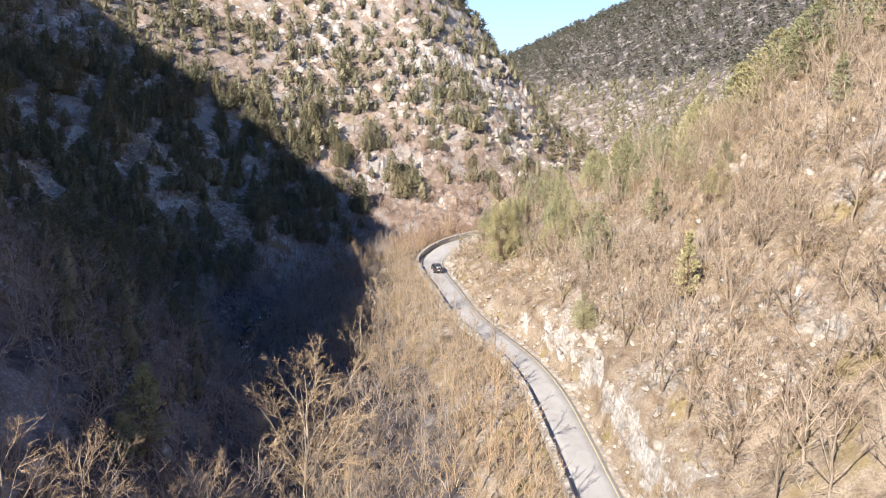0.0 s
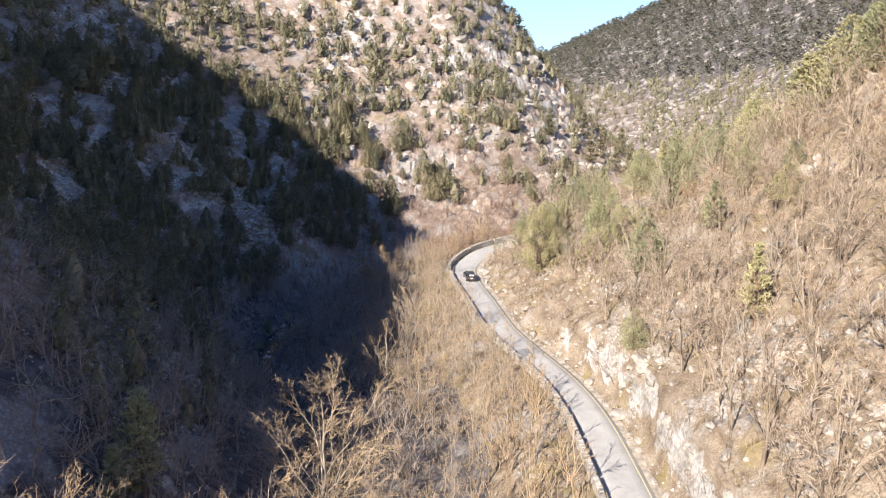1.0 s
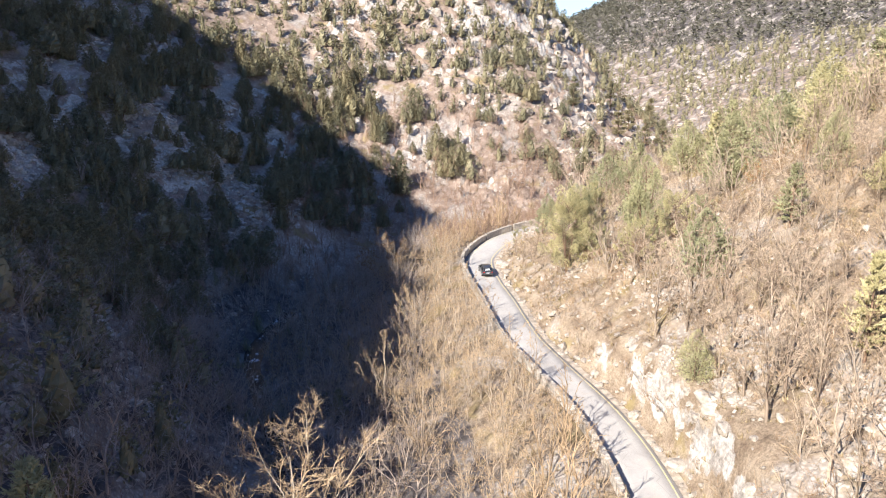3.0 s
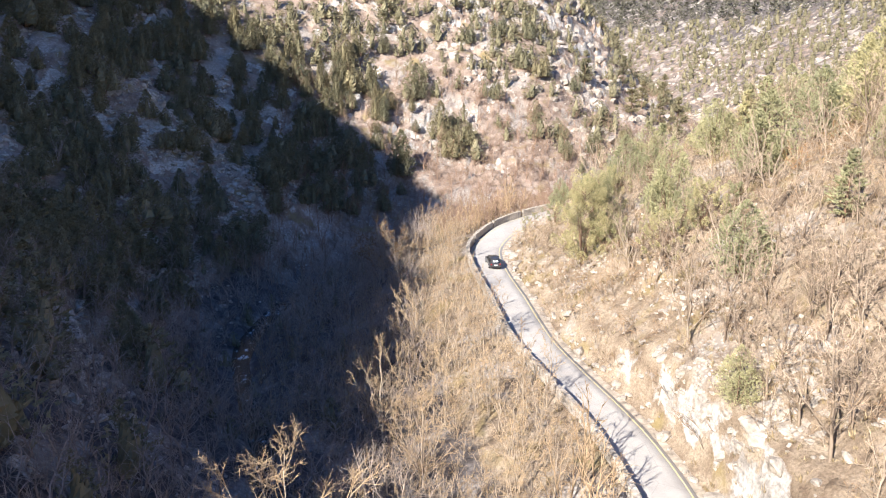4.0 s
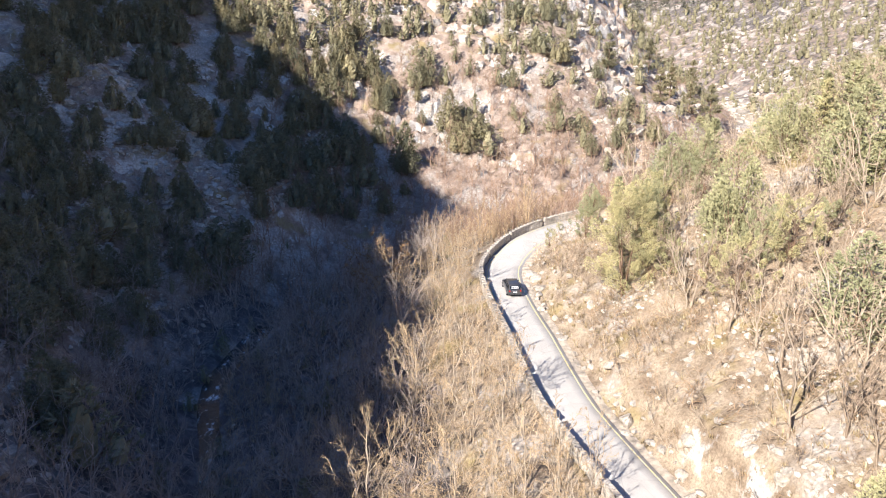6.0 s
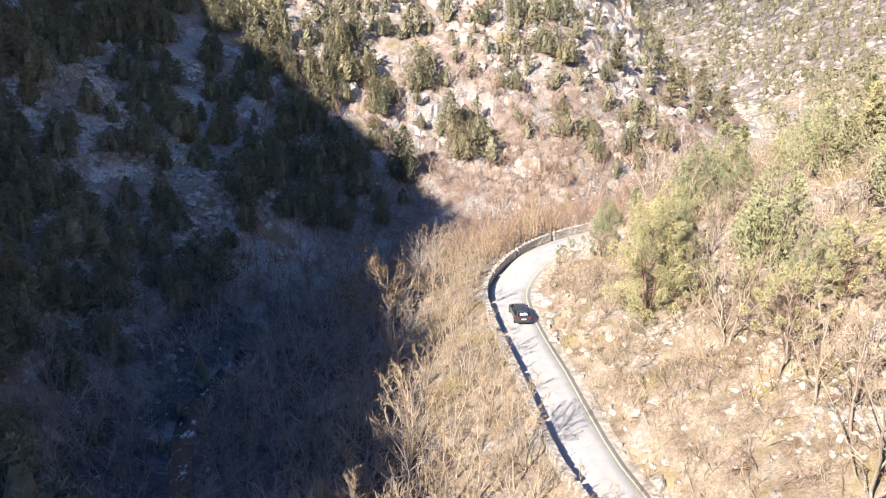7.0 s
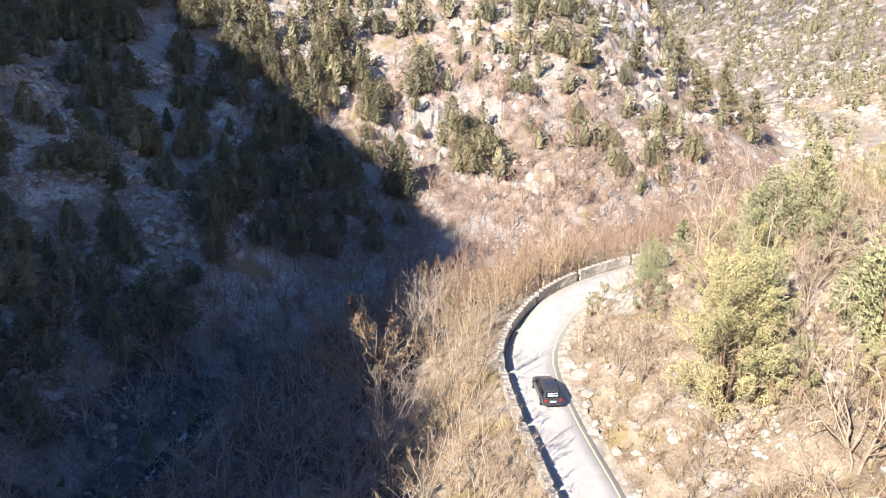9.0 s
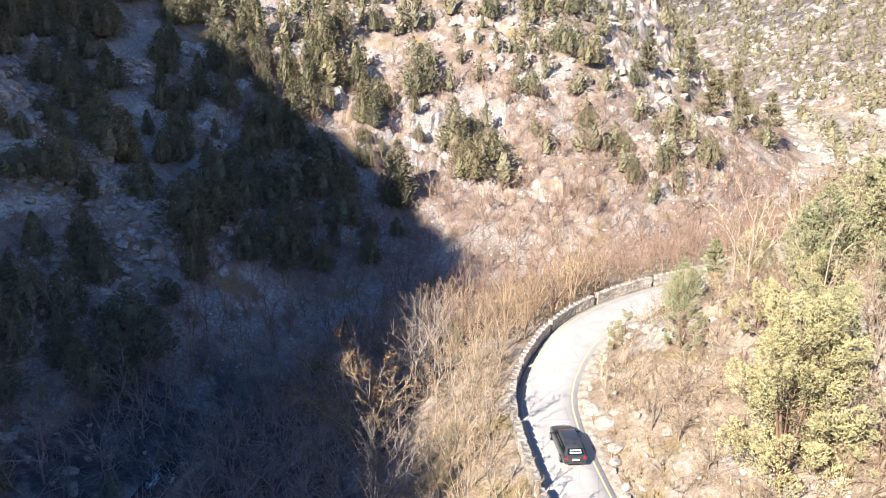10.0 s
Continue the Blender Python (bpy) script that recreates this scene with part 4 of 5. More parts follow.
plant(junipers[4], [at(13.7, 197.2, 1.2, 1), at(27.3, 208.8, 1.6, 3), at(38.9, 189.1, 1.25, 0), at(48.4, 192.5, 1.4, 4), at(31.5, 191.2, 0.8, 2), at(21.5, 209.4, 1.3, 5), at(24.9, 222.4, 1.45, 1), at(15.9, 220.4, 1.4, 3), at(1.7, 187.6, 1.0, 2), at(44.6, 204, 1.05, 4), at(37.1, 209.1, 1.05, 0), at(4.5, 182, 1.5, 3)])
plant(cedars[0], [at(41, 215.4, 1.35), at(58.2, 238.9, 1.35, 2), at(55.4, 214.4, 1.4, 3), at(76.9, 255.5, 1.5, 1), at(69.9, 215.7, 1.7, 4), at(66, 222, 1.3, 5), at(62, 228, 1.25, 2)])

keep_green = lambda x, y, dr, ds: np.where(dr > 12, np.where(y > 74, 0.17, 0.08) * np.where(x > 40, 1.8, 0.5), 0) * (y < 175)
green = dressed(spots(900, 18, 110, 10, 175, keep_green, 21, 3.4), rng, 0.6, 1.25)
for k in range(3):
    plant(pines[k], green[k::3][:70])
banks = dressed(spots(420, 36, 92, 124, 190, lambda x, y, dr, ds: np.where(dr > 3.8, np.exp(-(dr - 4) / 14.0), 0), 22, 2.6), rng, 0.45, 1.0)
for k in range(2):
    plant(bushes[k], banks[k::2][:34])
grove = lambda x, y: step01(fbm(x, y, 0.055, 3, 77), 0.38, 0.58)
keep_left = lambda x, y, dr, ds: np.where(ds < -10, 0.3 + 0.7 * grove(x, y), 0) * np.where((x < -20) | (y > 178), 1, 0.25) * np.where(x > 15, np.where(x > 42, 0.25, 0.45), 1) * np.where((x > -8) & (ds > -46), 0.15, 1) * np.where(y < 80, 0.14, 1)
leftp = spots(13000, -130, 95, 22, 285, keep_left, 31, 3.3)
leftp = leftp[np.argsort(np.hypot(leftp[:, 0] + 40, leftp[:, 1] - 135), kind="stable")]
leftp = dressed(leftp, rng, 0.75, 1.85) * np.where(leftp[:, :1] > -20, (1, 1, 1, 1, 1.1, 0.9), (1, 1, 1, 1, 1.22, 1.0))
for k in range(5):
    plant(junipers[k], leftp[:270][k::5])
rest = leftp[270:]
hollow = dressed(spots(260, -60, -12, 55, 140, lambda x, y, dr, ds: np.where((ds < 14) & (dr < -14), 0.9, 0), 33, 4.5), rng, 0.3, 0.85)
rest = np.concatenate([rest, hollow])
LIGHT = [juniper(rng, 4.5, 0.34, 150, 0.3, 0.3, 3, 2), juniper(rng, 4.5, 0.42, 160, 0.31, 0.32, 3, 3), juniper(rng, 4.5, 0.26, 130, 0.3, 0.28, 3, 1), juniper(rng, 4.5, 0.4, 150, 0.3, 0.35, 3, 2)]
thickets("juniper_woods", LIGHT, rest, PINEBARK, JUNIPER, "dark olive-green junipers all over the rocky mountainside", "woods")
# conifers along the crest whose shadow falls over the gorge
skyline = spots(420, -150, -42, -2, 12, lambda x, y, dr, ds: 0.8 + 0 * x, 35, 3.6)
thickets("crest_junipers", LIGHT, dressed(skyline, rng, 0.6, 1.7, 0.3), PINEBARK, JUNIPER, "dark junipers along the crest of the shading ridge", "woods")
for o in pines + cedars + junipers + talls + bushes:
    remove_thing(o)

FAR = [leafy_low(rng, 5.0, 0.42, 44, 0.85) for _ in range(4)]
keep_far = lambda x, y, dr, ds: np.where((dr > 8) | (ds < -10) | ((y > 162) & (dr < -5) & (ds > 3)), np.where((y > 290) & (sample(GZ, x, y) > 60), 0.75 + 0.25 * step01(fbm(x, y, 0.03, 3, 95), 0.3, 0.5), np.where(y > 255, 0.55, 0.26) + 0.6 * step01(fbm(x, y, 0.018, 3, 91), 0.35, 0.55)), 0) * np.where((x < 100) & (y < 265) & (ds < 0), 0, 1) * np.where(dr > 40, 1.0, 0.6)
farp = dressed(spots(42000, -140, 520, 165, 760, keep_far, 41, 3.3), rng, 0.45, 1.6)
farp[(farp[:, 1] > 290) & (farp[:, 2] > 60), 4:] *= 1.2
farp[:, 4:] *= (1.25, 0.88)
middle = (farp[:, 2] < 64) & (farp[:, 0] < 260)
far_woods = new("far_woods", scattered("far_woods", FAR, [(i % 4, *r) for i, r in enumerate(farp[~middle])], BLACKPINE))
tagged(far_woods, "dark pine woods over the distant hillsides", "woods", kind="stuff")
FARB = [juniper(rng, 4.5, 0.36, 34, 0.5, 0.3, 2, 1), juniper(rng, 4.5, 0.44, 36, 0.52, 0.35, 2, 1), juniper(rng, 4.5, 0.32, 32, 0.5, 0.3, 2, 1)]
thickets("far_junipers", FARB, farp[middle], PINEBARK, JUNIPER, "olive-green bushes over the pale slope beyond the bend", "woods")


# ---- stones and grass ----
def boulder(rng, detail=2, flat=0.7):
    """A broken limestone block: an uneven ball cut by several planes."""
    bm = bmesh.new()
    bmesh.ops.create_icosphere(bm, subdivisions=detail, radius=1.0)
    cuts = [(unit(rng.normal(0, 1, 3)), rng.uniform(0.42, 0.85)) for _ in range(26)]
    for v in bm.verts:
        p = np.array(v.co)
        for n, c in cuts:
            over = p @ n - c
            if over > 0:
                p = p - n * over
        p *= 1 + (0.05 if detail < 3 else 0.12) * (rng.random() - 0.5)
        v.co = (p[0] * 1.1, p[1] * 0.9, p[2] * flat)
    bmesh.ops.triangulate(bm, faces=bm.faces)
    bm.verts.ensure_lookup_table()
    v = np.array([x.co for x in bm.verts], np.float32)
    t = np.array([[x.index for x in f.verts] for f in bm.faces], np.int32)
    bm.free()
    return v, t


ROCKS = [boulder(rng) for _ in range(6)]
PEBBLES = [boulder(rng, 1) for _ in range(6)]
rock_meshes = [mesh_from("boulder", *b, ROCK) for b in ROCKS]
keep_rock = lambda x, y, dr, ds: np.where(dr > 2.75, np.exp(-np.abs(dr - 3.6) / 1.1) + 0.015, 0)
rocks = dressed(spots(9000, 8, 60, 20, 130, keep_rock, 51, 0.55), rng, 0.18, 0.62, 0.4)
rocks[:, 4:] *= 1 + 0.9 * (rng.random((len(rocks), 1)) > 0.86)
for i, (x, y, z, a, sx, sz) in enumerate(rocks[:290]):
    ob = new("boulder", rock_meshes[i % 6])
    ob.matrix_world = pose(x, y, z + 0.1 * sz, RNG.uniform(-20, 20), RNG.uniform(-20, 20), math.degrees(a)) @ Matrix.Diagonal((sx, sx, sz, 1))
    tagged(ob, "pale weathered limestone boulder on the roadside bank", "boulder", "boulders")
keep_scree = lambda x, y, dr, ds: np.where(dr > 3.0, 0.32, np.where(ds < -3, 0.6, np.where(np.abs(ds) < 3, 0.12, 0))) * step01(fbm(x, y, 0.12, 3, 33), 0.40, 0.62)
scree = dressed(spots(26000, -85, 75, 15, 220, keep_scree, 52), rng, 0.12, 0.55, 0.4)
scree[sample(GDR, scree[:, 0], scree[:, 1]) > 0, 4:] *= 0.7
keep_shade = lambda x, y, dr, ds: np.where(ds < -12, step01(fbm(x, y, 0.09, 3, 34), 0.36, 0.55), 0)
blocky = dressed(spots(7500, -85, -16, 60, 175, keep_shade, 53), rng, 0.3, 1.3, 0.4)
keep_pale = lambda x, y, dr, ds: np.where(dr > 4, step01(fbm(x, y, 0.05, 3, 36), 0.4, 0.6), 0)
pale = np.concatenate([dressed(spots(2600, 70, 230, 180, 430, keep_pale, 54), rng, 0.5, 2.2, 0.4),
                       dressed(spots(9000, 40, 150, 160, 330, lambda x, y, dr, ds: np.where(ds > -5, np.where(np.abs(dr) > 3.5, step01(fbm(x, y, 0.11, 3, 38), 0.38, 0.6), 0), 0), 55), rng, 0.25, 1.3, 0.4)])
rubble = []
for x0, y0, many in ((26.3, 67.4, 90), (28.4, 65.6, 80), (24.4, 70, 60), (22.4, 56, 70), (25.4, 47, 80), (27.4, 52, 90), (30.4, 35, 110), (32, 39, 70), (33.4, 22.5, 80), (29, 23, 60), (26.3, 94, 60), (19, 88.6, 60), (23.6, 76, 60), (30, 72, 60)):
    p = np.stack([RNG.normal(x0, 1.7, many), RNG.normal(y0, 1.7, many)], 1)
    p = p[sample(GDR, p[:, 0], p[:, 1]) > 4]
    rubble.append(dressed(np.column_stack([p, sample(GZ, p[:, 0], p[:, 1])]), rng, 0.14, 0.55, 0.4))
rest = np.concatenate([scree, rocks[290:], blocky, pale, *rubble])
stones = new("scree", scattered("scree", PEBBLES, [(i % 6, *r) for i, r in enumerate(rest)], ROCK))
tagged(stones, "loose pale limestone scree over the slopes", "scree", kind="stuff")


# outcrops: clusters of large broken blocks, bedded into the slope
CRAGS = [boulder(rng, 3, 0.9) for _ in range(5)]
crags = []
crag_meshes = [mesh_from("rock_outcrop", *b, ROCK) for b in CRAGS]
for x0, y0, wide, many, size in [(37.7, 184, 5, 7, 1.7), (47, 212, 7, 9, 2.2), (38, 232, 8, 8, 2.6), (29, 242, 8, 8, 2.8), (22, 222, 7, 7, 2.2), (12, 236, 8, 7, 2.6), (52, 228, 6, 7, 2.4), (58, 238, 6, 7, 2.4), (60, 214, 5, 6, 1.8), (30, 205, 6, 6, 1.6),
                                 (8, 205, 7, 5, 1.6), (44, 196, 5, 6, 1.6), (66, 246, 6, 6, 2.2), (40, 255, 8, 8, 3.0),
                                 (-54, 128, 5, 6, 1.5), (-45, 147, 6, 9, 1.6), (-52, 141, 5, 8, 1.5), (-58, 149, 6, 9, 1.8), (-40, 139, 4, 7, 1.3), (-32, 142, 4, 6, 1.0), (-48, 134, 5, 7, 1.2), (-45, 121, 5, 6, 1.0), (-76, 119, 8, 8, 2.2), (-50, 119, 5, 5, 1.2), (-40, 131, 5, 6, 1.1), (-64, 149, 7, 7, 1.9), (-60, 105, 7, 7, 1.9), (-66, 92, 6, 7, 1.9), (-36, 112, 5, 6, 0.8),
                                 (20, 205, 6, 7, 2.0), (34, 216, 6, 8, 2.4), (0, 214, 7, 7, 2.0), (-8, 226, 8, 8, 2.4), (14, 216, 6, 7, 2.0), (26, 230, 6, 8, 2.6), (44, 242, 6, 8, 2.6), (50, 219, 6, 8, 2.2), (36, 196, 5, 6, 1.5), (24, 212, 5, 7, 2.0),
                                 (31.5, 39, 3.5, 9, 1.5), (30.4, 34, 3.5, 10, 1.4), (32.5, 35.5, 3, 7, 1.4), (30, 30.5, 3, 7, 1.2), (27.8, 33, 2, 5, 1.0), (27.5, 53.5, 2.5, 8, 1.3), (27, 49.5, 3, 8, 1.3), (25.4, 46.5, 2.5, 8, 1.1), (23, 54.5, 2.2, 7, 1.0),
                                 (26.3, 67.4, 3, 8, 0.9), (24.4, 70, 2.5, 6, 0.8), (28.5, 65.5, 3, 6, 0.9), (21.2, 58.6, 1.5, 8, 0.8), (20.4, 62.5, 1.5, 8, 0.75), (21.8, 50, 1.4, 8, 0.9), (21.8, 44, 1.4, 8, 0.9), (21.6, 38, 1.4, 8, 0.9), (22, 32, 1.6, 8, 0.9), (19.8, 73.5, 2, 6, 0.7),
                                 (33.4, 22.5, 3, 7, 1.3), (36.5, 25.5, 3, 6, 1.3), (29.2, 23, 3, 6, 1.1), (36.2, 32, 3, 5, 1.1), (44.5, 59, 2.5, 6, 1.3), (56, 89, 3, 6, 1.4), (15.9, 91.3, 1.8, 6, 0.65), (20, 89, 2, 5, 0.6), (26.3, 94, 2, 6, 0.8), (19.6, 105.5, 2, 5, 0.6), (16, 113, 1.5, 5, 0.5),
                                 (84, 212, 7, 9, 1.8), (96, 206, 6, 9, 2.0), (104, 226, 7, 9, 2.2), (112, 246, 7, 9, 2.4), (90, 190, 6, 8, 1.8), (118, 262, 7, 9, 2.8), (98, 250, 7, 8, 1.8), (110, 292, 10, 9, 2.6), (122, 300, 10, 9, 3.0), (136, 330, 12, 9, 3.0)]:
    for k in range(many):
        x, y = x0 + RNG.normal(0, wide * 0.5), y0 + RNG.normal(0, wide * 0.5)
        r = size * RNG.uniform(0.45, 1.15)
        turns, wide_by, tall_by, kind = RNG.uniform(-14, 14, 2), RNG.uniform(0.9, 1.5), RNG.uniform(0.8, 1.5), RNG.integers(5)
        if abs(sample(GDR, x, y)) > 4.5:
            crags.append((y, x, r, turns[0], turns[1], RNG.uniform(0, 360), wide_by, tall_by, kind))
crags.sort(key=lambda c: math.hypot(c[1], c[0] - 75))
for y, x, r, a, b, c, wide_by, tall_by, kind in crags[:295]:
    ob = new("rock_outcrop", crag_meshes[kind])
    ob.matrix_world = pose(x, y, float(sample(GZ, x, y)) - (0.42 if y < 130 and x > 0 else 0.1) * r, a, b, c) @ Matrix.Diagonal((r * wide_by, r, r * tall_by, 1))
    tagged(ob, "pale cracked limestone outcrop jutting from the slope", "rock", "rock outcrops")
far_crags = new("crags", scattered("crags", CRAGS, [(kind, x, y, float(sample(GZ, x, y)) - 0.1 * r, math.radians(c), r * 1.2, r * tall_by) for y, x, r, a, b, c, wide_by, tall_by, kind in crags[295:]], ROCK))
tagged(far_crags, "pale broken limestone crags on the spur and the slope beyond", "crags", kind="stuff")


def tussock(rng):
    b = Build()
    for _ in range(12):
        a = rng.uniform(0, 6.28)
        p = np.array([math.cos(a), math.sin(a), 0]) * rng.uniform(0, 0.3)
        d = unit(np.array([math.cos(a) * 0.7, math.sin(a) * 0.7, 1.0]) + rng.normal(0, 0.3, 3))
        side = unit(np.cross(d, (0, 0, 1.0))) * 0.05
        b.tri(p - side, p + side, p + d * rng.uniform(0.3, 0.75))
    return b.arrays()


TUSSOCKS = [tussock(rng) for _ in range(4)]
keep_grass = lambda x, y, dr, ds: np.where(dr > 3.2, 0.9, np.where((dr < -3.2) & (ds > 0), 0.5, np.where(y > 150, 0.3, 0))) * (0.3 + 0.7 * step01(fbm(x, y, 0.1, 3, 71), 0.4, 0.6))
turf = dressed(spots(26000, -40, 66, 14, 200, keep_grass, 61), rng, 0.45, 1.0, 0.3)
grass = new("dry_grass", scattered("dry_grass", TUSSOCKS, [(i % 4, *r) for i, r in enumerate(turf)], STRAW))
tagged(grass, "straw-coloured dry grass tussocks on the slope", "grass", kind="stuff")


# ---- parapet wall ----
def along(line):
    s = np.concatenate([[0], np.cumsum(np.linalg.norm(np.diff(line[:, :2], axis=0), axis=1))])
    return s


WAY = ROAD[(ROAD[:, 1] > -40) & (ROAD[:, 1] < 200)]
ARC = along(WAY)


def on_road(s, offset):
    """A place beside the road at a length along it, and the road's heading there."""
    x, y, z = (np.interp(s, ARC, WAY[:, k]) for k in range(3))
    x2, y2 = np.interp(s + 0.5, ARC, WAY[:, 0]), np.interp(s + 0.5, ARC, WAY[:, 1])
    t = unit(np.array([x2 - x, y2 - y]))
    return x + t[1] * offset, y - t[0] * offset, z, math.atan2(t[1], t[0])


def stone(rng, length, depth, height):
    """A roughly dressed block with uneven, chipped edges."""
    bm = bmesh.new()
    bmesh.ops.create_cube(bm, size=1.0)
    bmesh.ops.bevel(bm, geom=bm.edges[:], offset=0.09, segments=1, affect="EDGES")
    for v in bm.verts:
        v.co = Vector((v.co.x * length, v.co.y * depth, v.co.z * height)) + Vector(rng.normal(0, 0.012, 3))
    bmesh.ops.triangulate(bm, faces=bm.faces)
    me = bpy.data.meshes.new("stone")
    bm.to_mesh(me)
    bm.free()
    me.materials.append(ROCK)
    return me


srng = np.random.default_rng(5)
STONES = [stone(srng, 0.60, 0.46, 0.34) for _ in range(6)]
COPES = [stone(srng, 0.72, 0.54, 0.15) for _ in range(4)]
START, BAY, GAP = ARC[np.argmin(np.abs(WAY[:, 1] - 102.2))], 7.6, 0.42
for bay in range(-11, 7):
    s0, s1 = START + bay * BAY + GAP / 2, START + (bay + 1) * BAY - GAP / 2
    x, y, z, a = on_road((s0 + s1) / 2, -2.78)
    wall = new("parapet_wall")
    wall.location = (x, y, z)
    tagged(wall, "low roadside parapet of rough grey limestone blocks", "wall", "parapet walls", "structure")
    back = Matrix.Translation((-x, -y, -z))
    core = bmesh.new()
    k = 8
    rows = []
    for q in range(k + 1):
        px, py, pz, pa = on_road(s0 + 0.05 + (s1 - s0 - 0.1) * q / k, -2.78)
        n = Vector((math.sin(pa), -math.cos(pa), 0)) * 0.2
        base = Vector((px - x, py - y, pz - z))
        rows.append([core.verts.new(base + n * f + Vector((0, 0, h))) for f, h in ((1, -0.6), (1, 0.98), (-1, 0.98), (-1, -0.6))])
    for r0, r1 in zip(rows[:-1], rows[1:]):
        for q in range(3):
            core.faces.new((r0[q], r0[q + 1], r1[q + 1], r1[q]))
    core.faces.new(rows[0])
    core.faces.new(rows[-1][::-1])
    bmesh.ops.recalc_face_normals(core, faces=core.faces)
    part("core", core, MORTAR, wall)
    single = -4 <= bay <= 2
    bulk_v, bulk_t, base = [], [], 0
    for course, (meshes, h, pitch) in enumerate(((STONES, 0.12, 0.58), (STONES, 0.46, 0.58), (STONES, 0.79, 0.58), (COPES, 1.03, 0.68))):
        m = int((s1 - s0) / pitch)
        for q in range(m):
            px, py, pz, pa = on_road(s0 + (q + 0.5 + 0.0 * course) * (s1 - s0) / m, -2.78)
            pl = pose(px, py, pz + h + srng.normal(0, 0.012), srng.normal(0, 1.5), srng.normal(0, 2), math.degrees(pa) + srng.normal(0, 1.5)) @ Matrix.Diagonal((srng.uniform(0.94, 1.03), srng.uniform(0.92, 1.08), 1, 1))
            me = meshes[srng.integers(len(meshes))]
            if single:
                ob = child("stone" if course < 3 else "coping_stone", me, wall)
                ob.matrix_basis = back @ pl
            else:
                co = np.empty(len(me.vertices) * 3, np.float32)
                me.vertices.foreach_get("co", co)
                mat = np.array(back @ pl)
                co = co.reshape(-1, 3) @ mat[:3, :3].T + mat[:3, 3]
                tri = np.empty(len(me.polygons) * 3, np.int32)
                me.polygons.foreach_get("vertices", tri)
                bulk_v.append(co)
                bulk_t.append(tri.reshape(-1, 3) + base)
                base += len(co)
    if not single:
        tagged(child("stonework", mesh_from("stonework", np.concatenate(bulk_v), np.concatenate(bulk_t), ROCK), wall), kind="stuff")


# ---- car ----
def car_paint():
    n = Nodes("black_car_paint")
    dust = n.ramp(n.noise(2.5, 5), [(0.4, (0.03, 0.03, 0.032)), (0.75, (0.06, 0.058, 0.056))])
    m = n.done(dust, 0.28, spec=0.5)
    n.bsdf.inputs["Coat Weight"].default_value = 0.6
    return m


PAINT = car_paint()
GLASS = plain("tinted_glass", (0.012, 0.014, 0.017), 0.06, vary=0.05, spec=0.6)
RUBBER = plain("black_rubber", (0.02, 0.02, 0.02), 0.9)
ALLOY = plain("grey_alloy", (0.45, 0.45, 0.46), 0.35, 0.9)
RED = plain("red_lens", (0.45, 0.015, 0.012), 0.2, vary=0.05)
WHITE = plain("white_print", (0.8, 0.8, 0.78), 0.6, vary=0.03)
TRIM = plain("grey_plastic", (0.07, 0.07, 0.075), 0.6)


def loft(sections, close=True):
    """A skin over cross sections (lists of points), closed at both ends."""
    bm = bmesh.new()
    rows = [[bm.verts.new(p) for p in sec] for sec in sections]
    n = len(rows[0])
    for r0, r1 in zip(rows[:-1], rows[1:]):
        for i in range(n if close else n - 1):
            j = (i + 1) % n
            bm.faces.new((r0[i], r0[j], r1[j], r1[i]))
    if close:
        bm.faces.new(rows[0])
        bm.faces.new(rows[-1][::-1])
    bmesh.ops.recalc_face_normals(bm, faces=bm.faces)
    return bm


def block(size, centre, bevel=0.01):
    bm = bmesh.new()
    bmesh.ops.create_cube(bm, size=1.0)
    for v in bm.verts:
        v.co = Vector((v.co.x * size[0] + centre[0], v.co.y * size[1] + centre[1], v.co.z * size[2] + centre[2]))
    if bevel:
        bmesh.ops.bevel(bm, geom=bm.edges[:], offset=bevel, segments=2, affect="EDGES")
    return bm


def smooth_part(ob):
    ob.data.polygons.foreach_set("use_smooth", np.full(len(ob.data.polygons), True))
    ob.data.set_sharp_from_angle(angle=radians(35))
    return ob


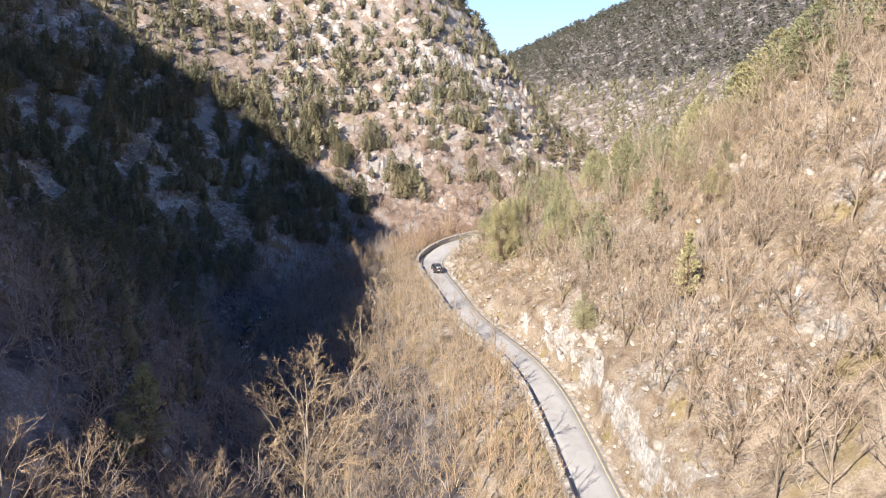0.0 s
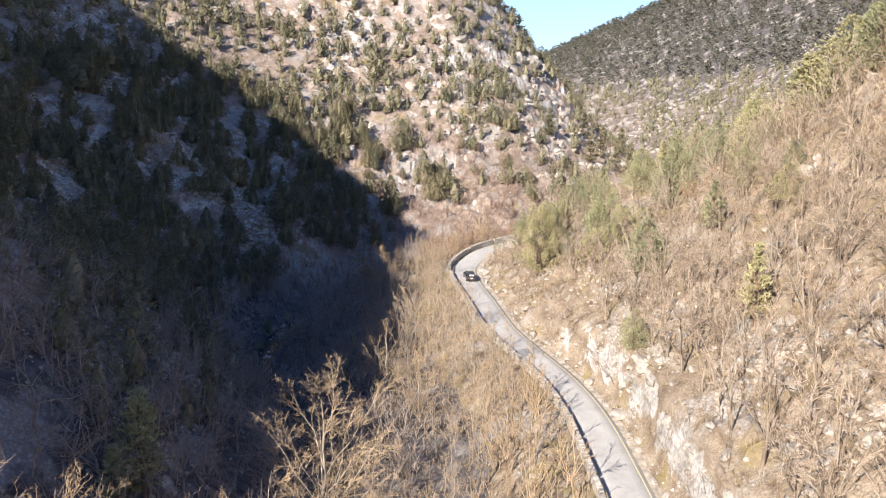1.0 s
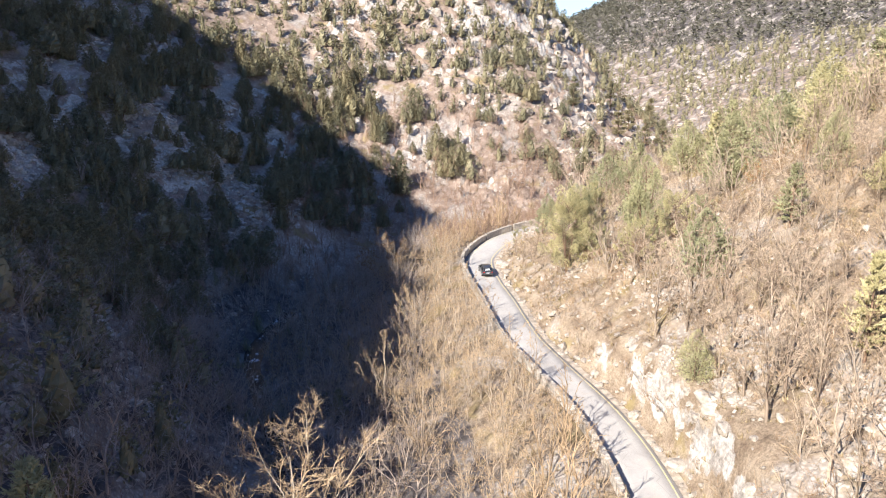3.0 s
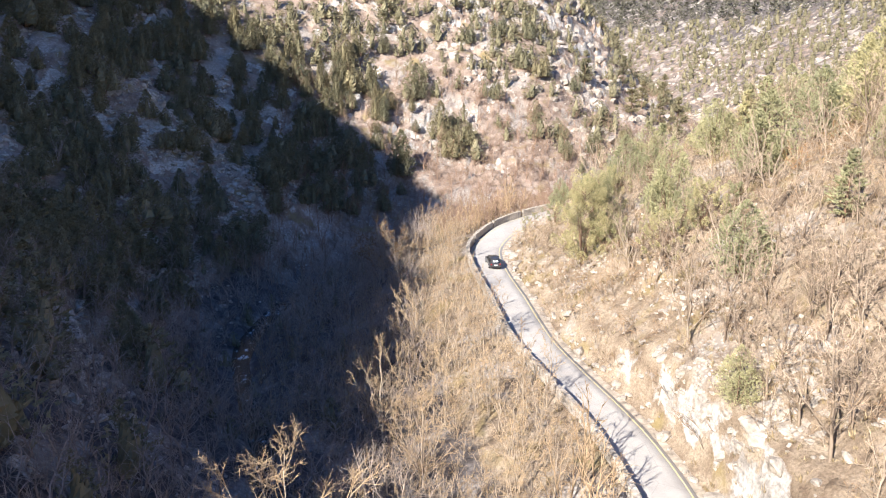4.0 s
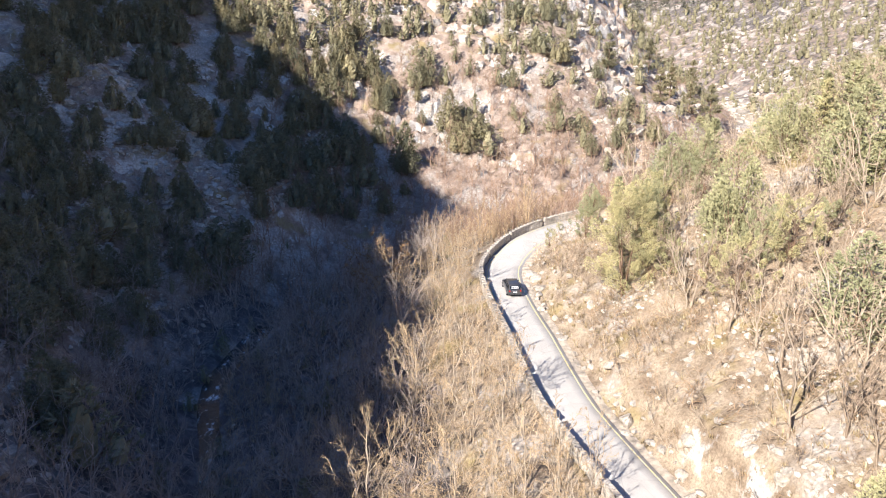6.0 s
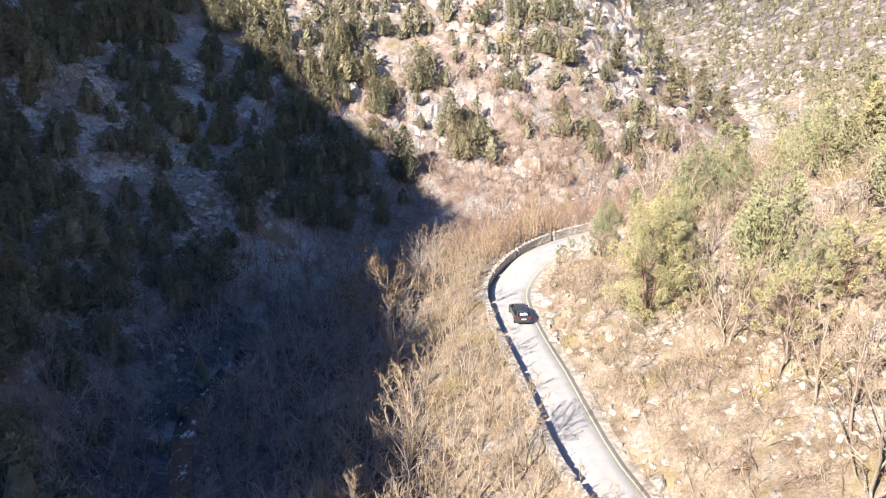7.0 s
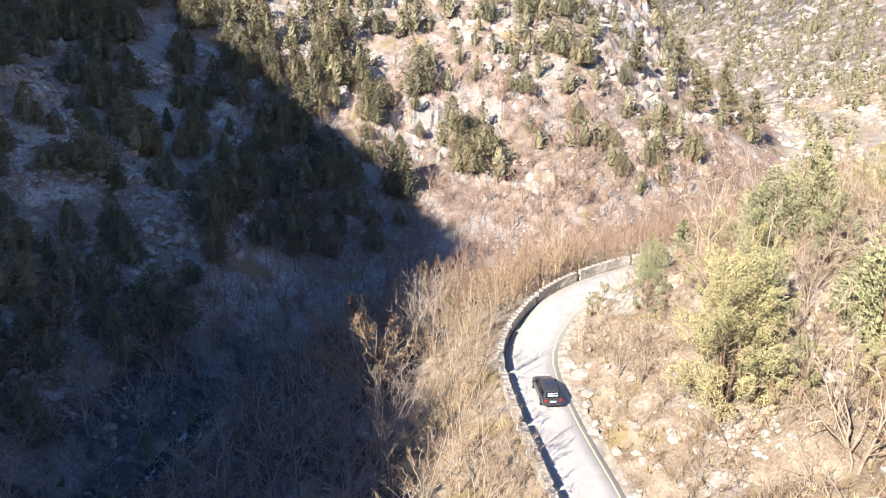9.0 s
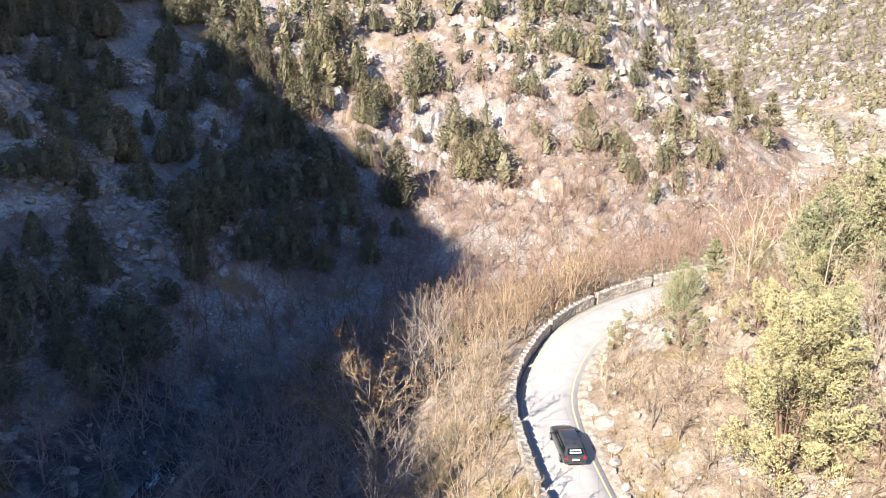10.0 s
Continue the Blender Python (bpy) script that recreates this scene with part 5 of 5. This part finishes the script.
def build_car():
    """An estate car that looks along +y, its base at the origin."""
    car = new("car")
    tagged(car, "black estate car with white lettering on the rear window", "car")

    def hull(y, half, low, belt, tuck):
        side = [(half * 0.86, low), (half * 0.98, low + 0.12), (half, (low + belt) / 2), (half * 0.97, belt - 0.08), (half * tuck, belt)]
        return [(x, y, z) for x, z in side] + [(-x, y, z) for x, z in side[::-1]]

    body = loft([hull(-2.12, 0.70, 0.42, 0.84, 0.86), hull(-2.05, 0.80, 0.30, 0.95, 0.9), hull(-1.7, 0.86, 0.24, 0.97, 0.92), hull(-0.6, 0.87, 0.22, 0.96, 0.93), hull(0.6, 0.87, 0.22, 0.95, 0.93),
                 hull(1.2, 0.865, 0.22, 0.93, 0.92), hull(1.8, 0.83, 0.25, 0.80, 0.90), hull(2.08, 0.74, 0.30, 0.68, 0.85), hull(2.16, 0.62, 0.36, 0.58, 0.8)])
    body = smooth_part(part("body", body, PAINT, car))

    def cabin(y, half, low, high, top):
        side = [(half, low), (half * 0.93, (low + high) / 2), (top, high - 0.03), (top * 0.8, high)]
        return [(x, y, z) for x, z in side] + [(-x, y, z) for x, z in side[::-1]]

    house = loft([cabin(-2.02, 0.74, 0.93, 0.98, 0.68), cabin(-1.72, 0.77, 0.93, 1.36, 0.60), cabin(-1.5, 0.79, 0.93, 1.44, 0.60), cabin(-0.5, 0.80, 0.93, 1.48, 0.61), cabin(0.25, 0.80, 0.92, 1.45, 0.60),
                  cabin(0.55, 0.79, 0.91, 1.38, 0.58), cabin(1.25, 0.74, 0.88, 0.93, 0.62)])
    smooth_part(part("roof", house, PAINT, car))

    def pane(name, points, inset=0.012):
        bm = bmesh.new()
        vs = [bm.verts.new(p) for p in points]
        face = bm.faces.new(vs)
        bm.normal_update()
        more = bmesh.ops.extrude_face_region(bm, geom=[face])
        n = face.normal.copy()
        for v in more["geom"]:
            if isinstance(v, bmesh.types.BMVert):
                v.co += n * inset
        bmesh.ops.recalc_face_normals(bm, faces=bm.faces)
        return part(name, bm, GLASS, car)

    rear = pane("rear_window", [(-0.60, -2.012, 1.01), (0.60, -2.012, 1.01), (0.53, -1.745, 1.36), (-0.53, -1.745, 1.36)], 0.02)
    for k, (f, w) in enumerate(((0.72, 0.78), (0.34, 0.86))):
        for q in range(7):
            x = (-0.5 + (q + 0.5) / 7) * w
            y, z = -2.036 + 0.267 * f, 1.012 + 0.35 * f
            bm = block((w / 7 * 0.82, 0.012, 0.085), (0, 0, 0), 0)
            bmesh.ops.transform(bm, matrix=pose(x, y, z + 0.01, -37), verts=bm.verts)
            part("letter_bar", bm, WHITE, rear)
    pane("windscreen", [(0.66, 1.22, 0.96), (-0.66, 1.22, 0.96), (-0.53, 0.58, 1.37), (0.53, 0.58, 1.37)], 0.02)
    for sx in (-1, 1):
        for name, y0, y1, y2, y3 in (("side_window", 0.95, 0.52, -0.32, -0.32), ("side_window", -0.40, -0.40, -1.05, -1.05), ("quarter_window", -1.13, -1.13, -1.62, -1.78)):
            pts = [(sx * 0.795, y0, 1.0), (sx * 0.69, y1, 1.34), (sx * 0.69, y2, 1.34), (sx * 0.795, y3, 1.0)]
            pane(name, pts if sx > 0 else pts[::-1], 0.02)
        part("tail_light", block((0.20, 0.10, 0.16), (sx * 0.64, -2.085, 0.82), 0.02), RED, car, "red tail light")
        part("headlight", block((0.26, 0.12, 0.13), (sx * 0.58, 2.02, 0.64), 0.03), WHITE, car)
        part("door_mirror", block((0.20, 0.10, 0.14), (sx * 0.95, 0.72, 1.0), 0.03), PAINT, car)
        part("roof_rail", block((0.03, 1.7, 0.03), (sx * 0.55, -0.6, 1.49), 0.01), TRIM, car)
        for y in (-1.32, 1.32):
            wheel = new("wheel")
            wheel.parent = car
            bm = bmesh.new()
            bmesh.ops.create_cone(bm, cap_ends=True, segments=28, radius1=0.31, radius2=0.31, depth=0.2, matrix=pose(sx * 0.79, y, 0.31, 0, 90))
            bmesh.ops.bevel(bm, geom=[e for e in bm.edges if len(e.link_faces) == 2 and e.calc_face_angle(0) > 1], offset=0.03, segments=2, affect="EDGES")
            part("tyre", bm, RUBBER, wheel)
            bm = bmesh.new()
            bmesh.ops.create_cone(bm, cap_ends=True, segments=20, radius1=0.2, radius2=0.17, depth=0.22, matrix=pose(sx * 0.795, y, 0.31, 0, 90 * sx))
            part("rim", bm, ALLOY, wheel)
    part("bumper", block((1.5, 0.12, 0.2), (0, -2.11, 0.46), 0.04), PAINT, car)
    part("number_plate", block((0.5, 0.02, 0.11), (0, -2.15, 0.70), 0.004), WHITE, car)
    part("tailgate_handle", block((0.6, 0.03, 0.04), (0, -2.12, 0.83), 0.01), ALLOY, car)
    part("aerial", block((0.012, 0.012, 0.22), (0, -1.35, 1.55), 0), TRIM, car)
    return car


car = build_car()
cx, cy, cz, ca = on_road(START - 2.9, 0.48)
car.matrix_world = pose(cx, cy, cz + 0.05, 5, 0, math.degrees(ca) - 90)
